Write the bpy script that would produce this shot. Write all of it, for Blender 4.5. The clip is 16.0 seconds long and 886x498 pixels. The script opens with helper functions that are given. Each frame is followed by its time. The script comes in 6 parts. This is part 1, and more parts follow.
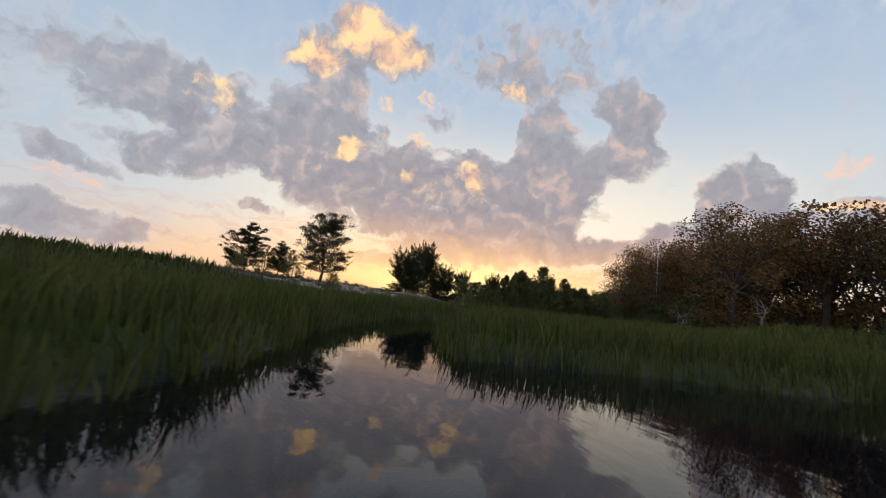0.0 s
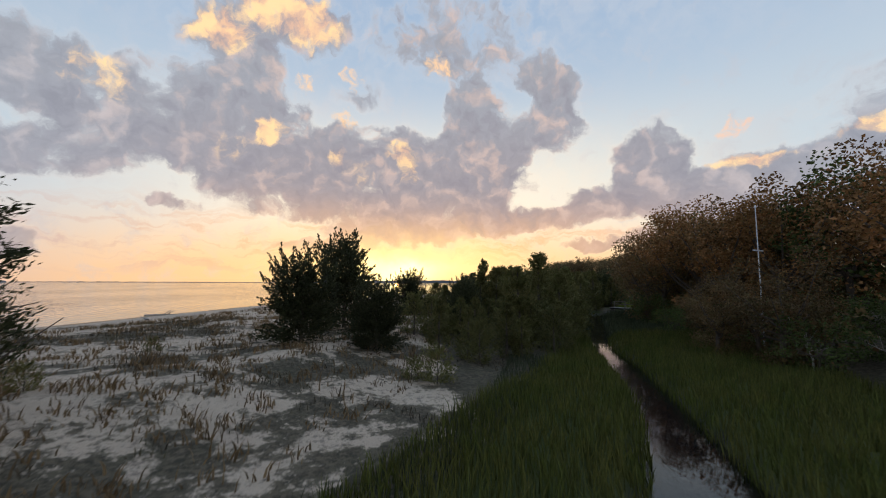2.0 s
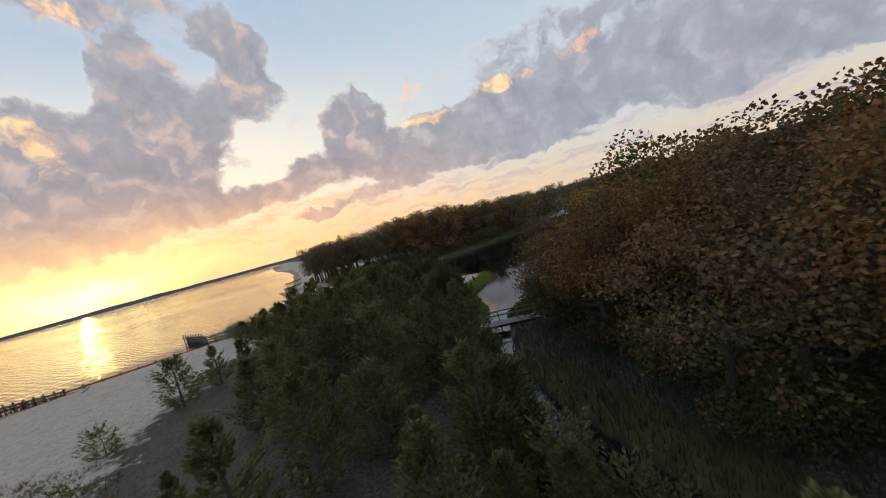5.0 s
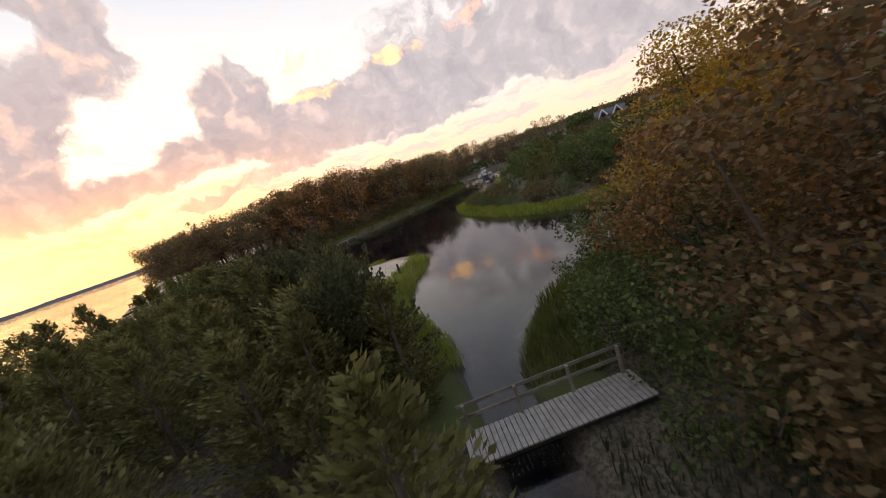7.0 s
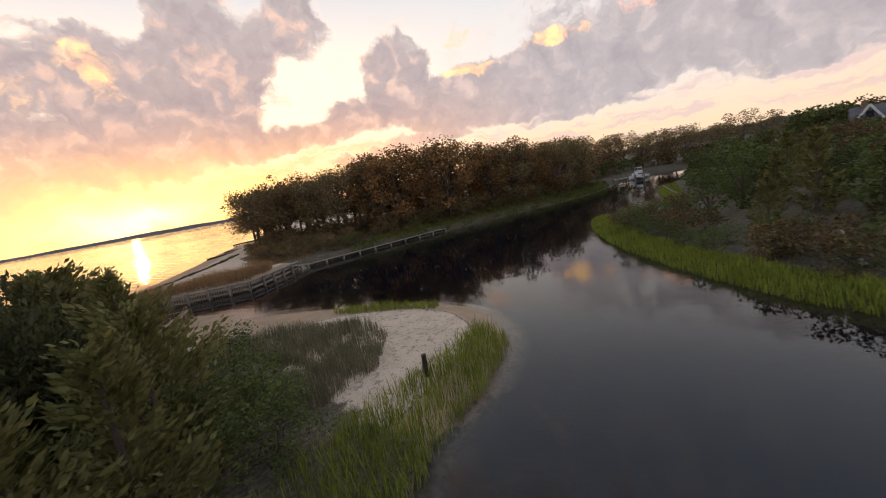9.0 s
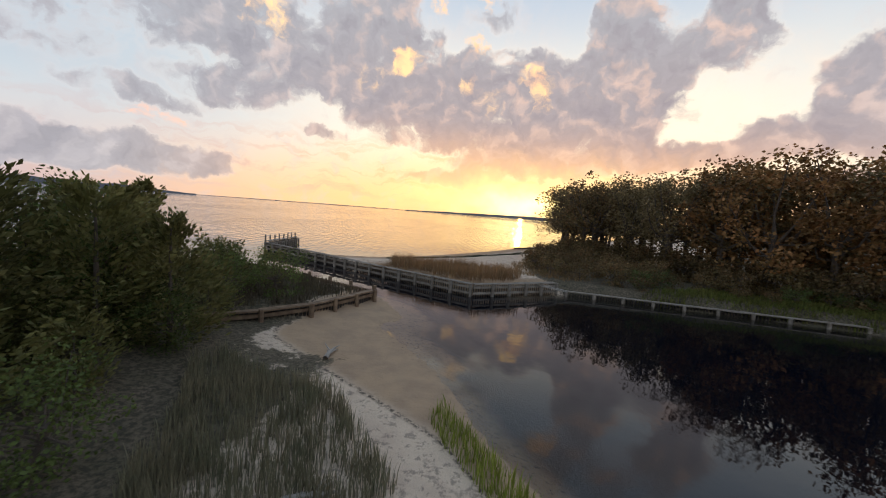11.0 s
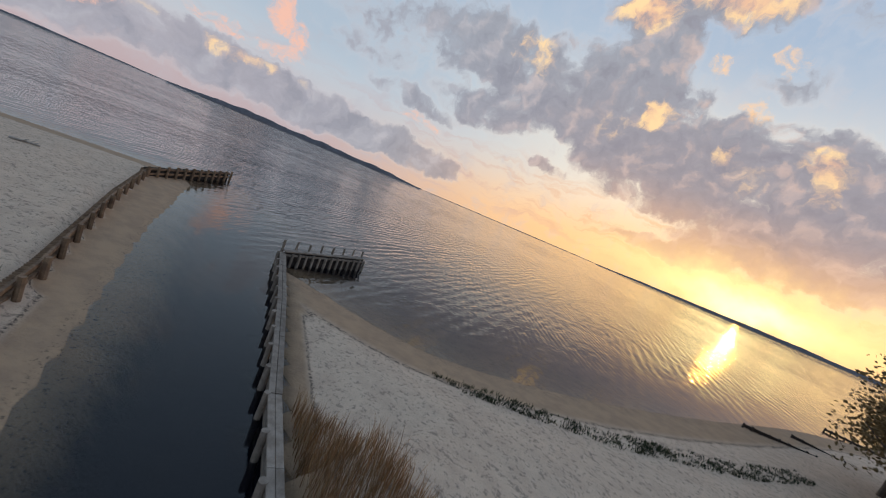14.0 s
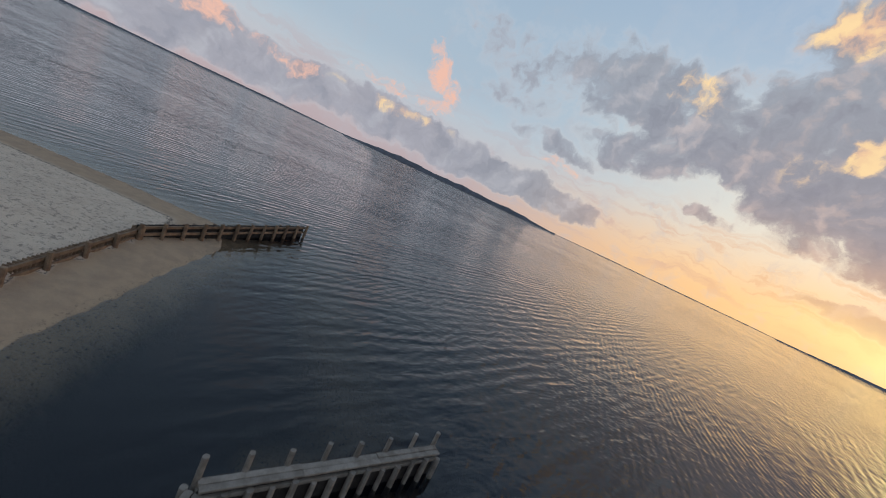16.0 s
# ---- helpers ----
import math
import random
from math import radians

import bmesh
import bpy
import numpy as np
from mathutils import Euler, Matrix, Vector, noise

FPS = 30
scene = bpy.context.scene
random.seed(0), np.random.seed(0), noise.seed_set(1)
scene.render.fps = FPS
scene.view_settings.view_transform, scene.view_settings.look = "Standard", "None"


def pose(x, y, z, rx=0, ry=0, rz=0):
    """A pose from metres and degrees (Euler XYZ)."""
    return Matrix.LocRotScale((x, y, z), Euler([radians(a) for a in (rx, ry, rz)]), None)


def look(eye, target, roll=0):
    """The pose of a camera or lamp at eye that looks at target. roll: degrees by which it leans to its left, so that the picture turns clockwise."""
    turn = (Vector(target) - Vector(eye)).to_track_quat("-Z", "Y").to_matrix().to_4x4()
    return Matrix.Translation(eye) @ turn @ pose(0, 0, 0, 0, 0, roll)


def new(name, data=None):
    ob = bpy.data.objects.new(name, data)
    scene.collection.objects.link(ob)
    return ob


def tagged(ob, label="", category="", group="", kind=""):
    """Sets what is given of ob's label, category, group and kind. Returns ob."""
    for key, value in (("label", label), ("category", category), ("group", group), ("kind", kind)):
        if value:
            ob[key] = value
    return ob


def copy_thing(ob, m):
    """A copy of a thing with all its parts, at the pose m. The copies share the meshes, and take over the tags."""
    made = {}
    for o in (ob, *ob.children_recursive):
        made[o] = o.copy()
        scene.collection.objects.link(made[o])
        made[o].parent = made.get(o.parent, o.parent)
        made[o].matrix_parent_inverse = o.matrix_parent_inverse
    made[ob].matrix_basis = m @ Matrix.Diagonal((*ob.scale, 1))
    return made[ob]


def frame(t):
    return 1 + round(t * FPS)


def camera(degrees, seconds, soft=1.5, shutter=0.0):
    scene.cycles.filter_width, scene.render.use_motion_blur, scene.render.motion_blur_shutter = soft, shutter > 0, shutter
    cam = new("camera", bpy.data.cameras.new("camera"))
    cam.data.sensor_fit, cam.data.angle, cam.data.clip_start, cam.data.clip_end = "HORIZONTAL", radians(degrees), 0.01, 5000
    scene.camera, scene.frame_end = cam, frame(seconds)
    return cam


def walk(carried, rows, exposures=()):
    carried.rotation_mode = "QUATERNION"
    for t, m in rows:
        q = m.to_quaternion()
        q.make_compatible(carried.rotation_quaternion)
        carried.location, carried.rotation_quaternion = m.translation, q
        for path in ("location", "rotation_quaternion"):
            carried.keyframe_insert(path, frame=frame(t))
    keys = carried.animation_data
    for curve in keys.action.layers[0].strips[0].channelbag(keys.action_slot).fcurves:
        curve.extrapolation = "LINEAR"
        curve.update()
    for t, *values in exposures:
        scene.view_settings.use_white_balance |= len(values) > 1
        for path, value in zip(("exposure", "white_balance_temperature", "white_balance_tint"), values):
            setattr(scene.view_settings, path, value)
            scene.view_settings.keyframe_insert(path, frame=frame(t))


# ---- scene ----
# ---- the camera and its flight ----
# seconds, x, y, z, yaw, pitch, roll; +y points at the setting sun
PATH = [
    (0, -52.84, -112.12, 1.00, 1.73, 7.65, -6.39),
    (0.5, -52.27, -106.96, 1.10, 4.32, 9.16, -14.74),
    (1, -52.21, -101.70, 1.83, 5.75, 9.71, -16.20),
    (1.5, -52.80, -96.55, 3.06, 1.73, 6.44, -7.13),
    (2, -53.24, -91.24, 4.49, -6.71, 4.99, -0.17),
    (2.5, -53.02, -85.79, 6.05, -9.85, 4.64, 5.35),
    (3, -52.33, -80.37, 7.39, -10.58, 2.62, 7.35),
    (3.5, -51.40, -75.01, 8.69, -12.03, 1.92, 10.47),
    (4, -49.69, -69.08, 9.68, -24.23, -1.35, 13.4),
    (4.5, -47.27, -63.08, 10.62, -35.23, -3.7, 14.2),
    (5, -44.10, -57.10, 11.22, -44.48, -4.6, 15.2),
    (5.2, -42.60, -54.64, 11.28, -46.68, -5.1, 15.4),
    (7.3, -23.80, -37.34, 8.13, -60.29, -12.57, 18.41),
    (7.5, -22.08, -36.17, 8.09, -60.45, -12.31, 17.77),
    (8, -17.30, -33.86, 8.42, -56.42, -11.39, 15.25),
    (8.5, -12.48, -30.65, 8.07, -52.09, -11.09, 13.09),
    (9, -7.92, -27.88, 7.75, -39.40, -9.85, 10.02),
    (9.5, -4.07, -24.96, 7.32, -27.51, -8.71, 6.85),
    (10, -0.55, -21.40, 6.88, -12.36, -8.45, 1.17),
    (10.2, 0.71, -20.20, 6.77, -6.83, -7.31, -0.75),
    (12.3, 4.57, -2.12, 7.24, 25.06, -3.67, -3.97),
    (12.5, 4.15, -0.26, 7.56, 25.10, -3.66, -4.21),
    (13, 3.52, 3.61, 8.66, 25.19, -3.83, -4.84),
    (13.5, 1.54, 9.42, 9.27, 33.00, -5.88, -14.30),
    (14, -1.55, 14.85, 10.06, 40.72, -7.60, -22.89),
    (14.5, -5.01, 19.40, 10.50, 49.00, -9.22, -27.12),
    (15, -9.22, 23.08, 11.06, 53.82, -9.73, -25.77),
    (15.5, -14.06, 26.23, 11.68, 56.17, -9.98, -24.86),
    (16, -19.03, 29.24, 12.30, 62.16, -10.18, -24.97),
]
cam = camera(98.0, 16.0, soft=1.05, shutter=0.12)
walk(cam, [(t, pose(x, y, z, 90 + pitch, roll, yaw)) for t, x, y, z, yaw, pitch, roll in PATH],
     exposures=[(0.0, 0.16, 6900, 13), (2.0, 0.16, 6800, 12), (4.5, 0.16, 6700, 11), (7.3, 0.82, 8500, 24), (8.5, 0.68, 8500, 24), (9.5, 0.5, 8200, 22), (10.2, 0.45, 7700, 18), (12.3, 0.25, 7000, 13), (13.5, 0.12, 6800, 13), (15.0, 0.0, 6700, 12), (16.0, 0.0, 6600, 10)])

# ---- sky, sun ----
class Nodes:
    """Short hand for building node trees."""

    def __init__(self, tree):
        self.tree = tree

    def add(self, kind):
        return self.tree.nodes.new(kind)

    def link(self, a, b):
        if isinstance(a, (int, float)):
            b.default_value = a
        elif isinstance(a, (tuple, list)):
            b.default_value = (*a, 1.0) if len(a) == 3 and len(b.default_value) == 4 else a
        else:
            self.tree.links.new(a, b)

    def math(self, op, a, b=0.0, c=0.0, clamp=False):
        node = self.add("ShaderNodeMath")
        node.operation, node.use_clamp = op, clamp
        for value, socket in zip((a, b, c), node.inputs):
            self.link(value, socket)
        return node.outputs[0]

    def vmath(self, op, a, b=(0, 0, 0), out=0):
        node = self.add("ShaderNodeVectorMath")
        node.operation = op
        self.link(a, node.inputs[0])
        self.link(b, node.inputs[1])
        return node.outputs[out]

    def mix(self, f, a, b, blend="MIX"):
        node = self.add("ShaderNodeMix")
        node.data_type, node.blend_type = "RGBA", blend
        self.link(f, node.inputs[0])
        self.link(a, node.inputs[6])
        self.link(b, node.inputs[7])
        return node.outputs[2]

    def ramp(self, x, lo, hi, a=0.0, b=1.0, smooth=True):
        node = self.add("ShaderNodeMapRange")
        node.interpolation_type = "SMOOTHSTEP" if smooth else "LINEAR"
        for value, socket in zip((x, lo, hi, a, b), node.inputs):
            self.link(value, socket)
        return node.outputs[0]

    def noise(self, vector, scale, detail=4.0, rough=0.55, out=0, dims="3D", distort=0.0):
        node = self.add("ShaderNodeTexNoise")
        node.noise_dimensions = dims
        if vector is not None:
            self.link(vector, node.inputs["Vector"])
        node.inputs["Scale"].default_value, node.inputs["Detail"].default_value = scale, detail
        node.inputs["Roughness"].default_value, node.inputs["Distortion"].default_value = rough, distort
        return node.outputs[out]

    def attribute(self, name, out):
        node = self.add("ShaderNodeAttribute")
        node.attribute_name = name
        return node.outputs[out]

    def xyz(self, x, y, z=0.0):
        node = self.add("ShaderNodeCombineXYZ")
        for value, socket in zip((x, y, z), node.inputs):
            self.link(value, socket)
        return node.outputs[0]


SUN_EL = 1.6
world = bpy.data.worlds.new("sunset_sky")
scene.world = world
world.use_nodes = True
world.node_tree.nodes.clear()
W = Nodes(world.node_tree)
way = W.vmath("NORMALIZE", W.add("ShaderNodeTexCoord").outputs["Generated"])
split = W.add("ShaderNodeSeparateXYZ")
W.link(way, split.inputs[0])
az = W.math("MULTIPLY", W.math("ARCTAN2", split.outputs[0], split.outputs[1]), 57.2958)
el = W.math("MULTIPLY", W.math("ARCSINE", split.outputs[2]), 57.2958)
# clear air: blue overhead, paler and warmer down to the horizon, all warmest round the sun
air = W.mix(W.ramp(el, 14.0, 40.0), (0.56, 0.68, 0.78), (0.34, 0.49, 0.70))
air = W.mix(W.ramp(el, 60.0, 90.0), air, (0.13, 0.23, 0.42))
# darker patch high on the left, out of view, added to darken the inlet's reflection
air = W.mix(W.math("MULTIPLY", W.ramp(el, 36.0, 52.0), W.ramp(az, 5.0, -35.0)), air, (0.12, 0.2, 0.36))
side = W.math("ABSOLUTE", W.math("SUBTRACT", az, 4.0))
air = W.mix(W.math("MULTIPLY", W.ramp(az, -25.0, -65.0), W.ramp(el, 5.0, 14.0, 0.0, 0.7)), air, (0.36, 0.50, 0.66))
pale = W.ramp(el, 6.0, 29.0, 1.0, 0.0)
air = W.mix(W.math("MULTIPLY", pale, W.ramp(side, 12.0, 54.0, 0.95, 0.05)), air, (1.08, 0.99, 0.80))
low = W.mix(W.ramp(side, 25.0, 70.0), (1.08, 0.67, 0.33), W.mix(W.ramp(az, -20.0, 20.0), (0.55, 0.44, 0.47), (0.74, 0.63, 0.47)))
air = W.mix(W.ramp(el, 0.0, 11.5, 0.95, 0.0), air, low)
sky = W.add("ShaderNodeTexSky")
sky.sky_type, sky.sun_disc, sky.sun_elevation, sky.sun_rotation, sky.dust_density = "NISHITA", False, radians(SUN_EL), 0.0, 2.0
nishita = W.mix(1.0, sky.outputs[0], (0.1, 0.1, 0.1), "MULTIPLY")
air = W.mix(0.12, air, nishita)

# clouds: soft heaps given by azimuth, elevation, half widths in degrees and weight, torn by noise
plane = W.xyz(W.math("MULTIPLY", az, 0.1), W.math("MULTIPLY", el, 0.1), 0.0)
warp = W.vmath("SUBTRACT", W.noise(plane, 1.3, 3.0, 0.55, out=1), (0.5, 0.5, 0.5))
curl = W.vmath("SUBTRACT", W.noise(plane, 5.5, 5.0, 0.6, out=1), (0.5, 0.5, 0.5))
torn = W.vmath("ADD", plane, W.vmath("ADD", W.vmath("MULTIPLY", warp, (0.6, 0.5, 0.0)), W.vmath("MULTIPLY", curl, (0.26, 0.2, 0.0))))


def heaps(rows, keep=1.0):
    """How much clear sky the heaps leave."""
    for a, e, ra, re, weight in rows:
        d = W.vmath("MULTIPLY", W.vmath("SUBTRACT", torn, (a / 10, e / 10, 0)), (10 / ra, 10 / re, 0))
        keep = W.math("MULTIPLY", keep, W.ramp(W.vmath("DOT_PRODUCT", d, d, out=1), 0.0, 1.9, 1.0 - weight, 1.0))
    return keep


TOWERS = [(-19, 34, 5, 3.6, .8), (-13, 33.6, 4.5, 3.6, .8), (-24.8, 30.3, 4.6, 3.2, .85), (-20.8, 27, 4.2, 5, .9), (-21.5, 22, 5.5, 5, .9), (-23.5, 17.8, 6.5, 4.6, .9), (-20.5, 13.8, 6, 3.4, .9),
          (-41, 23, 5, 3, .6), (-36.5, 20, 5.5, 4.5, .8), (-33, 16.5, 5, 3, .8), (-40, 13.8, 7, 2.4, .75), (-44, 20, 6, 3.6, .6), (-52, 18, 7, 3, .35), (-28, 10, 4, .9, .6)]
HEART = [(-11.4, 17, 4.6, 4, .9), (-11, 13, 5, 3, .9), (-4.3, 16.5, 4, 4, .85), (3.4, 17.2, 5, 4.6, .95), (5.8, 12.8, 6.5, 4, .95), (7, 9.2, 8, 2.8, .95), (-.8, 11.5, 5, 3, .9), (-7, 10.4, 5, 2.6, .85),
         (11, 25.5, 3.8, 3.6, .9), (9.8, 21.2, 4, 3.6, .9), (13.6, 21.6, 4.4, 4, .95), (15, 18, 4.4, 4, .95), (12, 13.5, 5, 4.6, .95), (14.5, 9, 5, 2.4, .8)]
NORTH = [(21.2, 28.5, 4, 2.8, .9), (23.8, 25.2, 3.6, 3.2, .9), (20.8, 22, 3.4, 3.4, .85), (24.5, 21, 2.8, 3.6, .8), (-4, 21.5, 5, 1.8, .45), (-15.5, 23.5, 3.5, 2.4, .4), (8, 34, 14, 6, .4),
         (-6, 26.5, 4, 2, .3), (2.3, 7.2, 9, 1.6, .8), (-4, 7.4, 7, 1.2, .7), (-14, 9.4, 8, 1.2, .5), (30, 5.2, 6, .7, .5)]
FILL = [(-30, 24, 5, 3, .45), (-29, 18.5, 4, 3, .55), (-15, 19, 4, 3.5, .5), (-8, 20.5, 3.5, 2.4, .5), (-1, 21.5, 4, 2.0, .45), (17, 13.5, 3, 3, .45), (18, 9, 5, 1.8, .7), (-10, 5.2, 8, 1.2, .8),
        (6, 32, 7, 3, .4), (-48, 23, 7, 3.5, .4), (-57, 14, 7, 2, .3), (-50, 10.5, 6, 1.2, .5), (64, 18.5, 12, 3, .5), (88, 19.5, 16, 4, .6), (106, 21, 16, 6, .7), (48, 8.4, 9, 1.5, .85), (62, 8.6, 11, 1.7, .85), (80, 8.8, 13, 2.2, .9), (102, 8, 15, 2.6, .9), (38, 6.4, 7, .8, .6)]
EAST = [(35.3, 16.8, 4.6, 3.6, .9), (35.8, 12.4, 5.5, 4, .95), (29.5, 10.6, 4.5, 2.4, .95), (41, 10.6, 6.5, 3.4, .95), (47, 11.8, 6.5, 3.6, .95), (56, 12.4, 8.5, 3.8, .95), (68, 12.6, 10, 4.6, .95), (84, 12.6, 13, 5.6, .95),
        (102, 11.5, 14, 6.4, .95), (122, 12, 15, 7, .8), (23.5, 9.0, 6, 1.6, .8), (60, 6.2, 8, .9, .7), (86, 6.0, 12, 1.3, .7), (75, 21, 14, 4, .25)]
REST = [(-50, 4.0, 10, 2.0, .9), (-62, 4.2, 10, 2.5, .95), (-76, 4.2, 12, 2.8, .95), (-92, 3.8, 13, 3.0, .95), (-110, 3.4, 15, 3.4, .9), (-62, 20, 9, 3.6, .3), (-130, 14, 20, 7, .7), (150, 20, 24, 9, .7),
        (-160, 30, 24, 9, .6), (60, 50, 22, 9, .5), (30, 44, 16, 6, .5), (-80, 30, 16, 6, .3)]
WISPS = [(-70.8, 15, 1.6, 2.4, .9), (-68.6, 12.9, 1.7, 2.2, .95), (-66, 10.8, 1.8, 1.9, .95), (-75, 8.4, 5, 1.1, .9), (-67, 8.2, 4, .9, .8), (-49, 8.4, 5, .9, .6), (-7.2, 28.5, 1.7, 1.8, .95), (5.6, 30.5, 2.4, 2.2, .95),
         (-13.2, 27.4, 1.5, 1.4, .95), (-7.7, 23.2, 1.6, 1.5, .95), (45, 18.6, 1.6, 1.2, .95), (68, 17, 3, 1.4, .95), (-96, 5.9, 6, 1.4, .9), (-86, 5.6, 4, 1.2, .8)]
LIT = [(-18, 35, 5.5, 3.4, .95), (-12.6, 34.2, 3.6, 3, .95), (-25, 30.6, 4, 2.6, .95), (-36.8, 22.6, 4, 2.8, .6), (-18.3, 20.8, 1.9, 2, .85), (-.2, 18.6, 2.4, 1.9, .75), (-8.6, 18, 1.8, 2.2, .45), (1.2, 16, 1.4, 2.2, .6),
       (-72, 6.0, 9, .8, .5), (57, 15.6, 5, 1.0, .8), (-22, 18, 3, 2, .4), (46, 14.6, 4, .9, .7), (-5.5, 15, 1.6, 2.6, .4)]
body = W.math("SUBTRACT", 1.0, heaps(FILL, heaps(REST, heaps(EAST, heaps(NORTH, heaps(HEART, heaps(TOWERS)))))))
wisp = W.math("SUBTRACT", 1.0, heaps(WISPS))


def puffs_of(field):
    """Rounded heads of cloud at three sizes, about -0.5 to 0.5."""
    total = -0.62
    for scale, weight in ((1.9, 0.62), (4.6, 0.34), (10.5, 0.18)):
        node = W.add("ShaderNodeTexVoronoi")
        node.voronoi_dimensions, node.feature = "2D", "SMOOTH_F1"
        node.inputs["Smoothness"].default_value, node.inputs["Scale"].default_value = 0.35, scale
        W.link(field, node.inputs["Vector"])
        total = W.math("ADD", total, W.math("MULTIPLY", W.math("SUBTRACT", 1.0, node.outputs["Distance"]), weight * 1.15))
    return total


def soft_noise(field):
    return W.math("SUBTRACT", W.noise(field, 3.4, 9.0, 0.64), 0.5)


heads = puffs_of(torn)
ragged = soft_noise(torn)
broad = W.math("SUBTRACT", W.noise(torn, 1.5, 3.0, 0.5), 0.5)
texture = W.math("ADD", W.math("MULTIPLY", broad, 0.9), W.math("MULTIPLY", ragged, 1.1))
to_sun = W.vmath("NORMALIZE", W.vmath("SUBTRACT", (0.0, -0.4, 0.0), plane))
toward = W.vmath("ADD", torn, W.vmath("MULTIPLY", to_sun, (0.16, 0.16, 0.0)))
relief = W.math("ADD", W.math("SUBTRACT", W.noise(torn, 2.3, 3.0, 0.5), W.noise(toward, 2.3, 3.0, 0.5)), W.math("MULTIPLY", W.math("SUBTRACT", ragged, soft_noise(toward)), 0.35))
fluff = W.math("SUBTRACT", W.noise(torn, 9.0, 7.0, 0.62), 0.5)
thick = W.math("ADD", body, W.math("MULTIPLY", W.math("ADD", W.math("MULTIPLY", heads, 0.32), texture), W.ramp(body, 0.0, 0.4, 0.35, 1.25)))
thick = W.math("ADD", thick, W.math("MULTIPLY", fluff, W.ramp(body, 0.0, 0.3, 0.1, 0.35)))
cover = W.ramp(thick, 0.08, 0.80)
# the high veil at 50, 42 is added to brighten the lagoon's reflection
VEIL = [(-22, 22, 24, 14, .75), (8, 18, 24, 14, .8), (-40, 16, 22, 9, .6), (46, 13, 30, 8, .7), (90, 12, 34, 10, .7), (10, 36, 24, 9, .5), (50, 42, 44, 16, .85), (-72, 6, 40, 6, .5)]
veil = W.math("MULTIPLY", W.math("SUBTRACT", 1.0, heaps(VEIL)), W.ramp(texture, -0.25, 0.30, 0.05, 1.0))
# thick bellies are grey, edges and flanks turned to the sun take the light
near_sun = W.ramp(side, 8.0, 60.0, 1.0, 0.0)
warm_low = W.ramp(el, 4.0, 15.0, 1.0, 0.0)
belly = W.mix(W.ramp(side, 15.0, 60.0), (0.335, 0.32, 0.36), (0.315, 0.35, 0.42))
belly = W.mix(W.ramp(el, 14.0, 26.0, 0.0, 0.7), belly, (0.335, 0.375, 0.44))
belly = W.mix(W.math("MULTIPLY", warm_low, W.math("MULTIPLY", near_sun, 0.8)), belly, (0.62, 0.37, 0.28))
belly = W.mix(W.math("MULTIPLY", W.ramp(az, -45.0, -70.0), 0.6), belly, (0.42, 0.41, 0.47))
flank = W.mix(W.ramp(side, 12.0, 60.0), (0.80, 0.59, 0.50), (0.52, 0.54, 0.60))
body_colour = W.mix(W.ramp(relief, -0.02, 0.26, 0.0, 0.6), belly, flank)
body_colour = W.mix(W.ramp(relief, -0.02, -0.22, 0.0, 0.45), body_colour, W.mix(near_sun, (0.23, 0.255, 0.32), (0.26, 0.25, 0.305)))
rim = W.mix(W.ramp(side, 15.0, 65.0), (0.98, 0.87, 0.70), (0.60, 0.64, 0.70))
rim = W.mix(W.ramp(el, 16.0, 30.0), rim, (0.60, 0.66, 0.74))
body_colour = W.mix(W.ramp(thick, 0.85, 1.6, 0.0, 0.5), body_colour, W.mix(near_sun, (0.25, 0.275, 0.345), (0.285, 0.27, 0.315)))
body_colour = W.mix(W.ramp(thick, 0.12, 0.60, 0.0, 1.0), rim, body_colour)
body_colour = W.mix(1.0, body_colour, W.xyz(*[W.ramp(fluff, -0.22, 0.22, 0.95, 1.06)] * 3), "MULTIPLY")
lit_zone = W.math("SUBTRACT", 1.0, heaps(LIT))
lit = W.math("MULTIPLY", W.ramp(lit_zone, 0.02, 0.55), W.ramp(W.math("ADD", lit_zone, W.math("ADD", W.math("MULTIPLY", relief, 1.6), W.math("ADD", W.math("MULTIPLY", fluff, 0.9), W.math("MULTIPLY", texture, 1.1)))), 0.25, 1.05))
body_colour = W.mix(W.math("MULTIPLY", lit, 0.88), body_colour, W.mix(W.ramp(relief, -0.15, 0.15), (0.90, 0.55, 0.36), (1.05, 0.76, 0.40)))
# thin torn cloud everywhere, long streaks low over the horizon
puffs = W.math("MULTIPLY", W.ramp(W.noise(torn, 2.6, 8.0, 0.64), 0.50, 0.70), W.ramp(el, 8.0, 32.0, 0.6, 0.2))
colour = W.mix(W.math("MULTIPLY", puffs, W.ramp(side, 30.0, 90.0, 1.0, 0.4)), air, W.mix(near_sun, (0.46, 0.49, 0.56), (0.66, 0.60, 0.60)))
veil_colour = W.mix(W.ramp(el, 14.0, 28.0), W.mix(near_sun, (0.50, 0.54, 0.61), (0.92, 0.83, 0.69)), (0.47, 0.55, 0.66))
colour = W.mix(W.math("MULTIPLY", veil, 0.75), colour, veil_colour)
streak = W.noise(W.vmath("MULTIPLY", torn, (0.5, 3.6, 1.0)), 2.0, 8.0, 0.62)
streak = W.math("MULTIPLY", W.ramp(streak, 0.47, 0.62), W.math("MULTIPLY", W.ramp(el, 0.3, 2.5), W.ramp(el, 5.0, 12.0, 0.8, 0.0)))
colour = W.mix(streak, colour, W.mix(near_sun, (0.50, 0.45, 0.49), (0.88, 0.47, 0.24)))
colour = W.mix(cover, colour, body_colour)
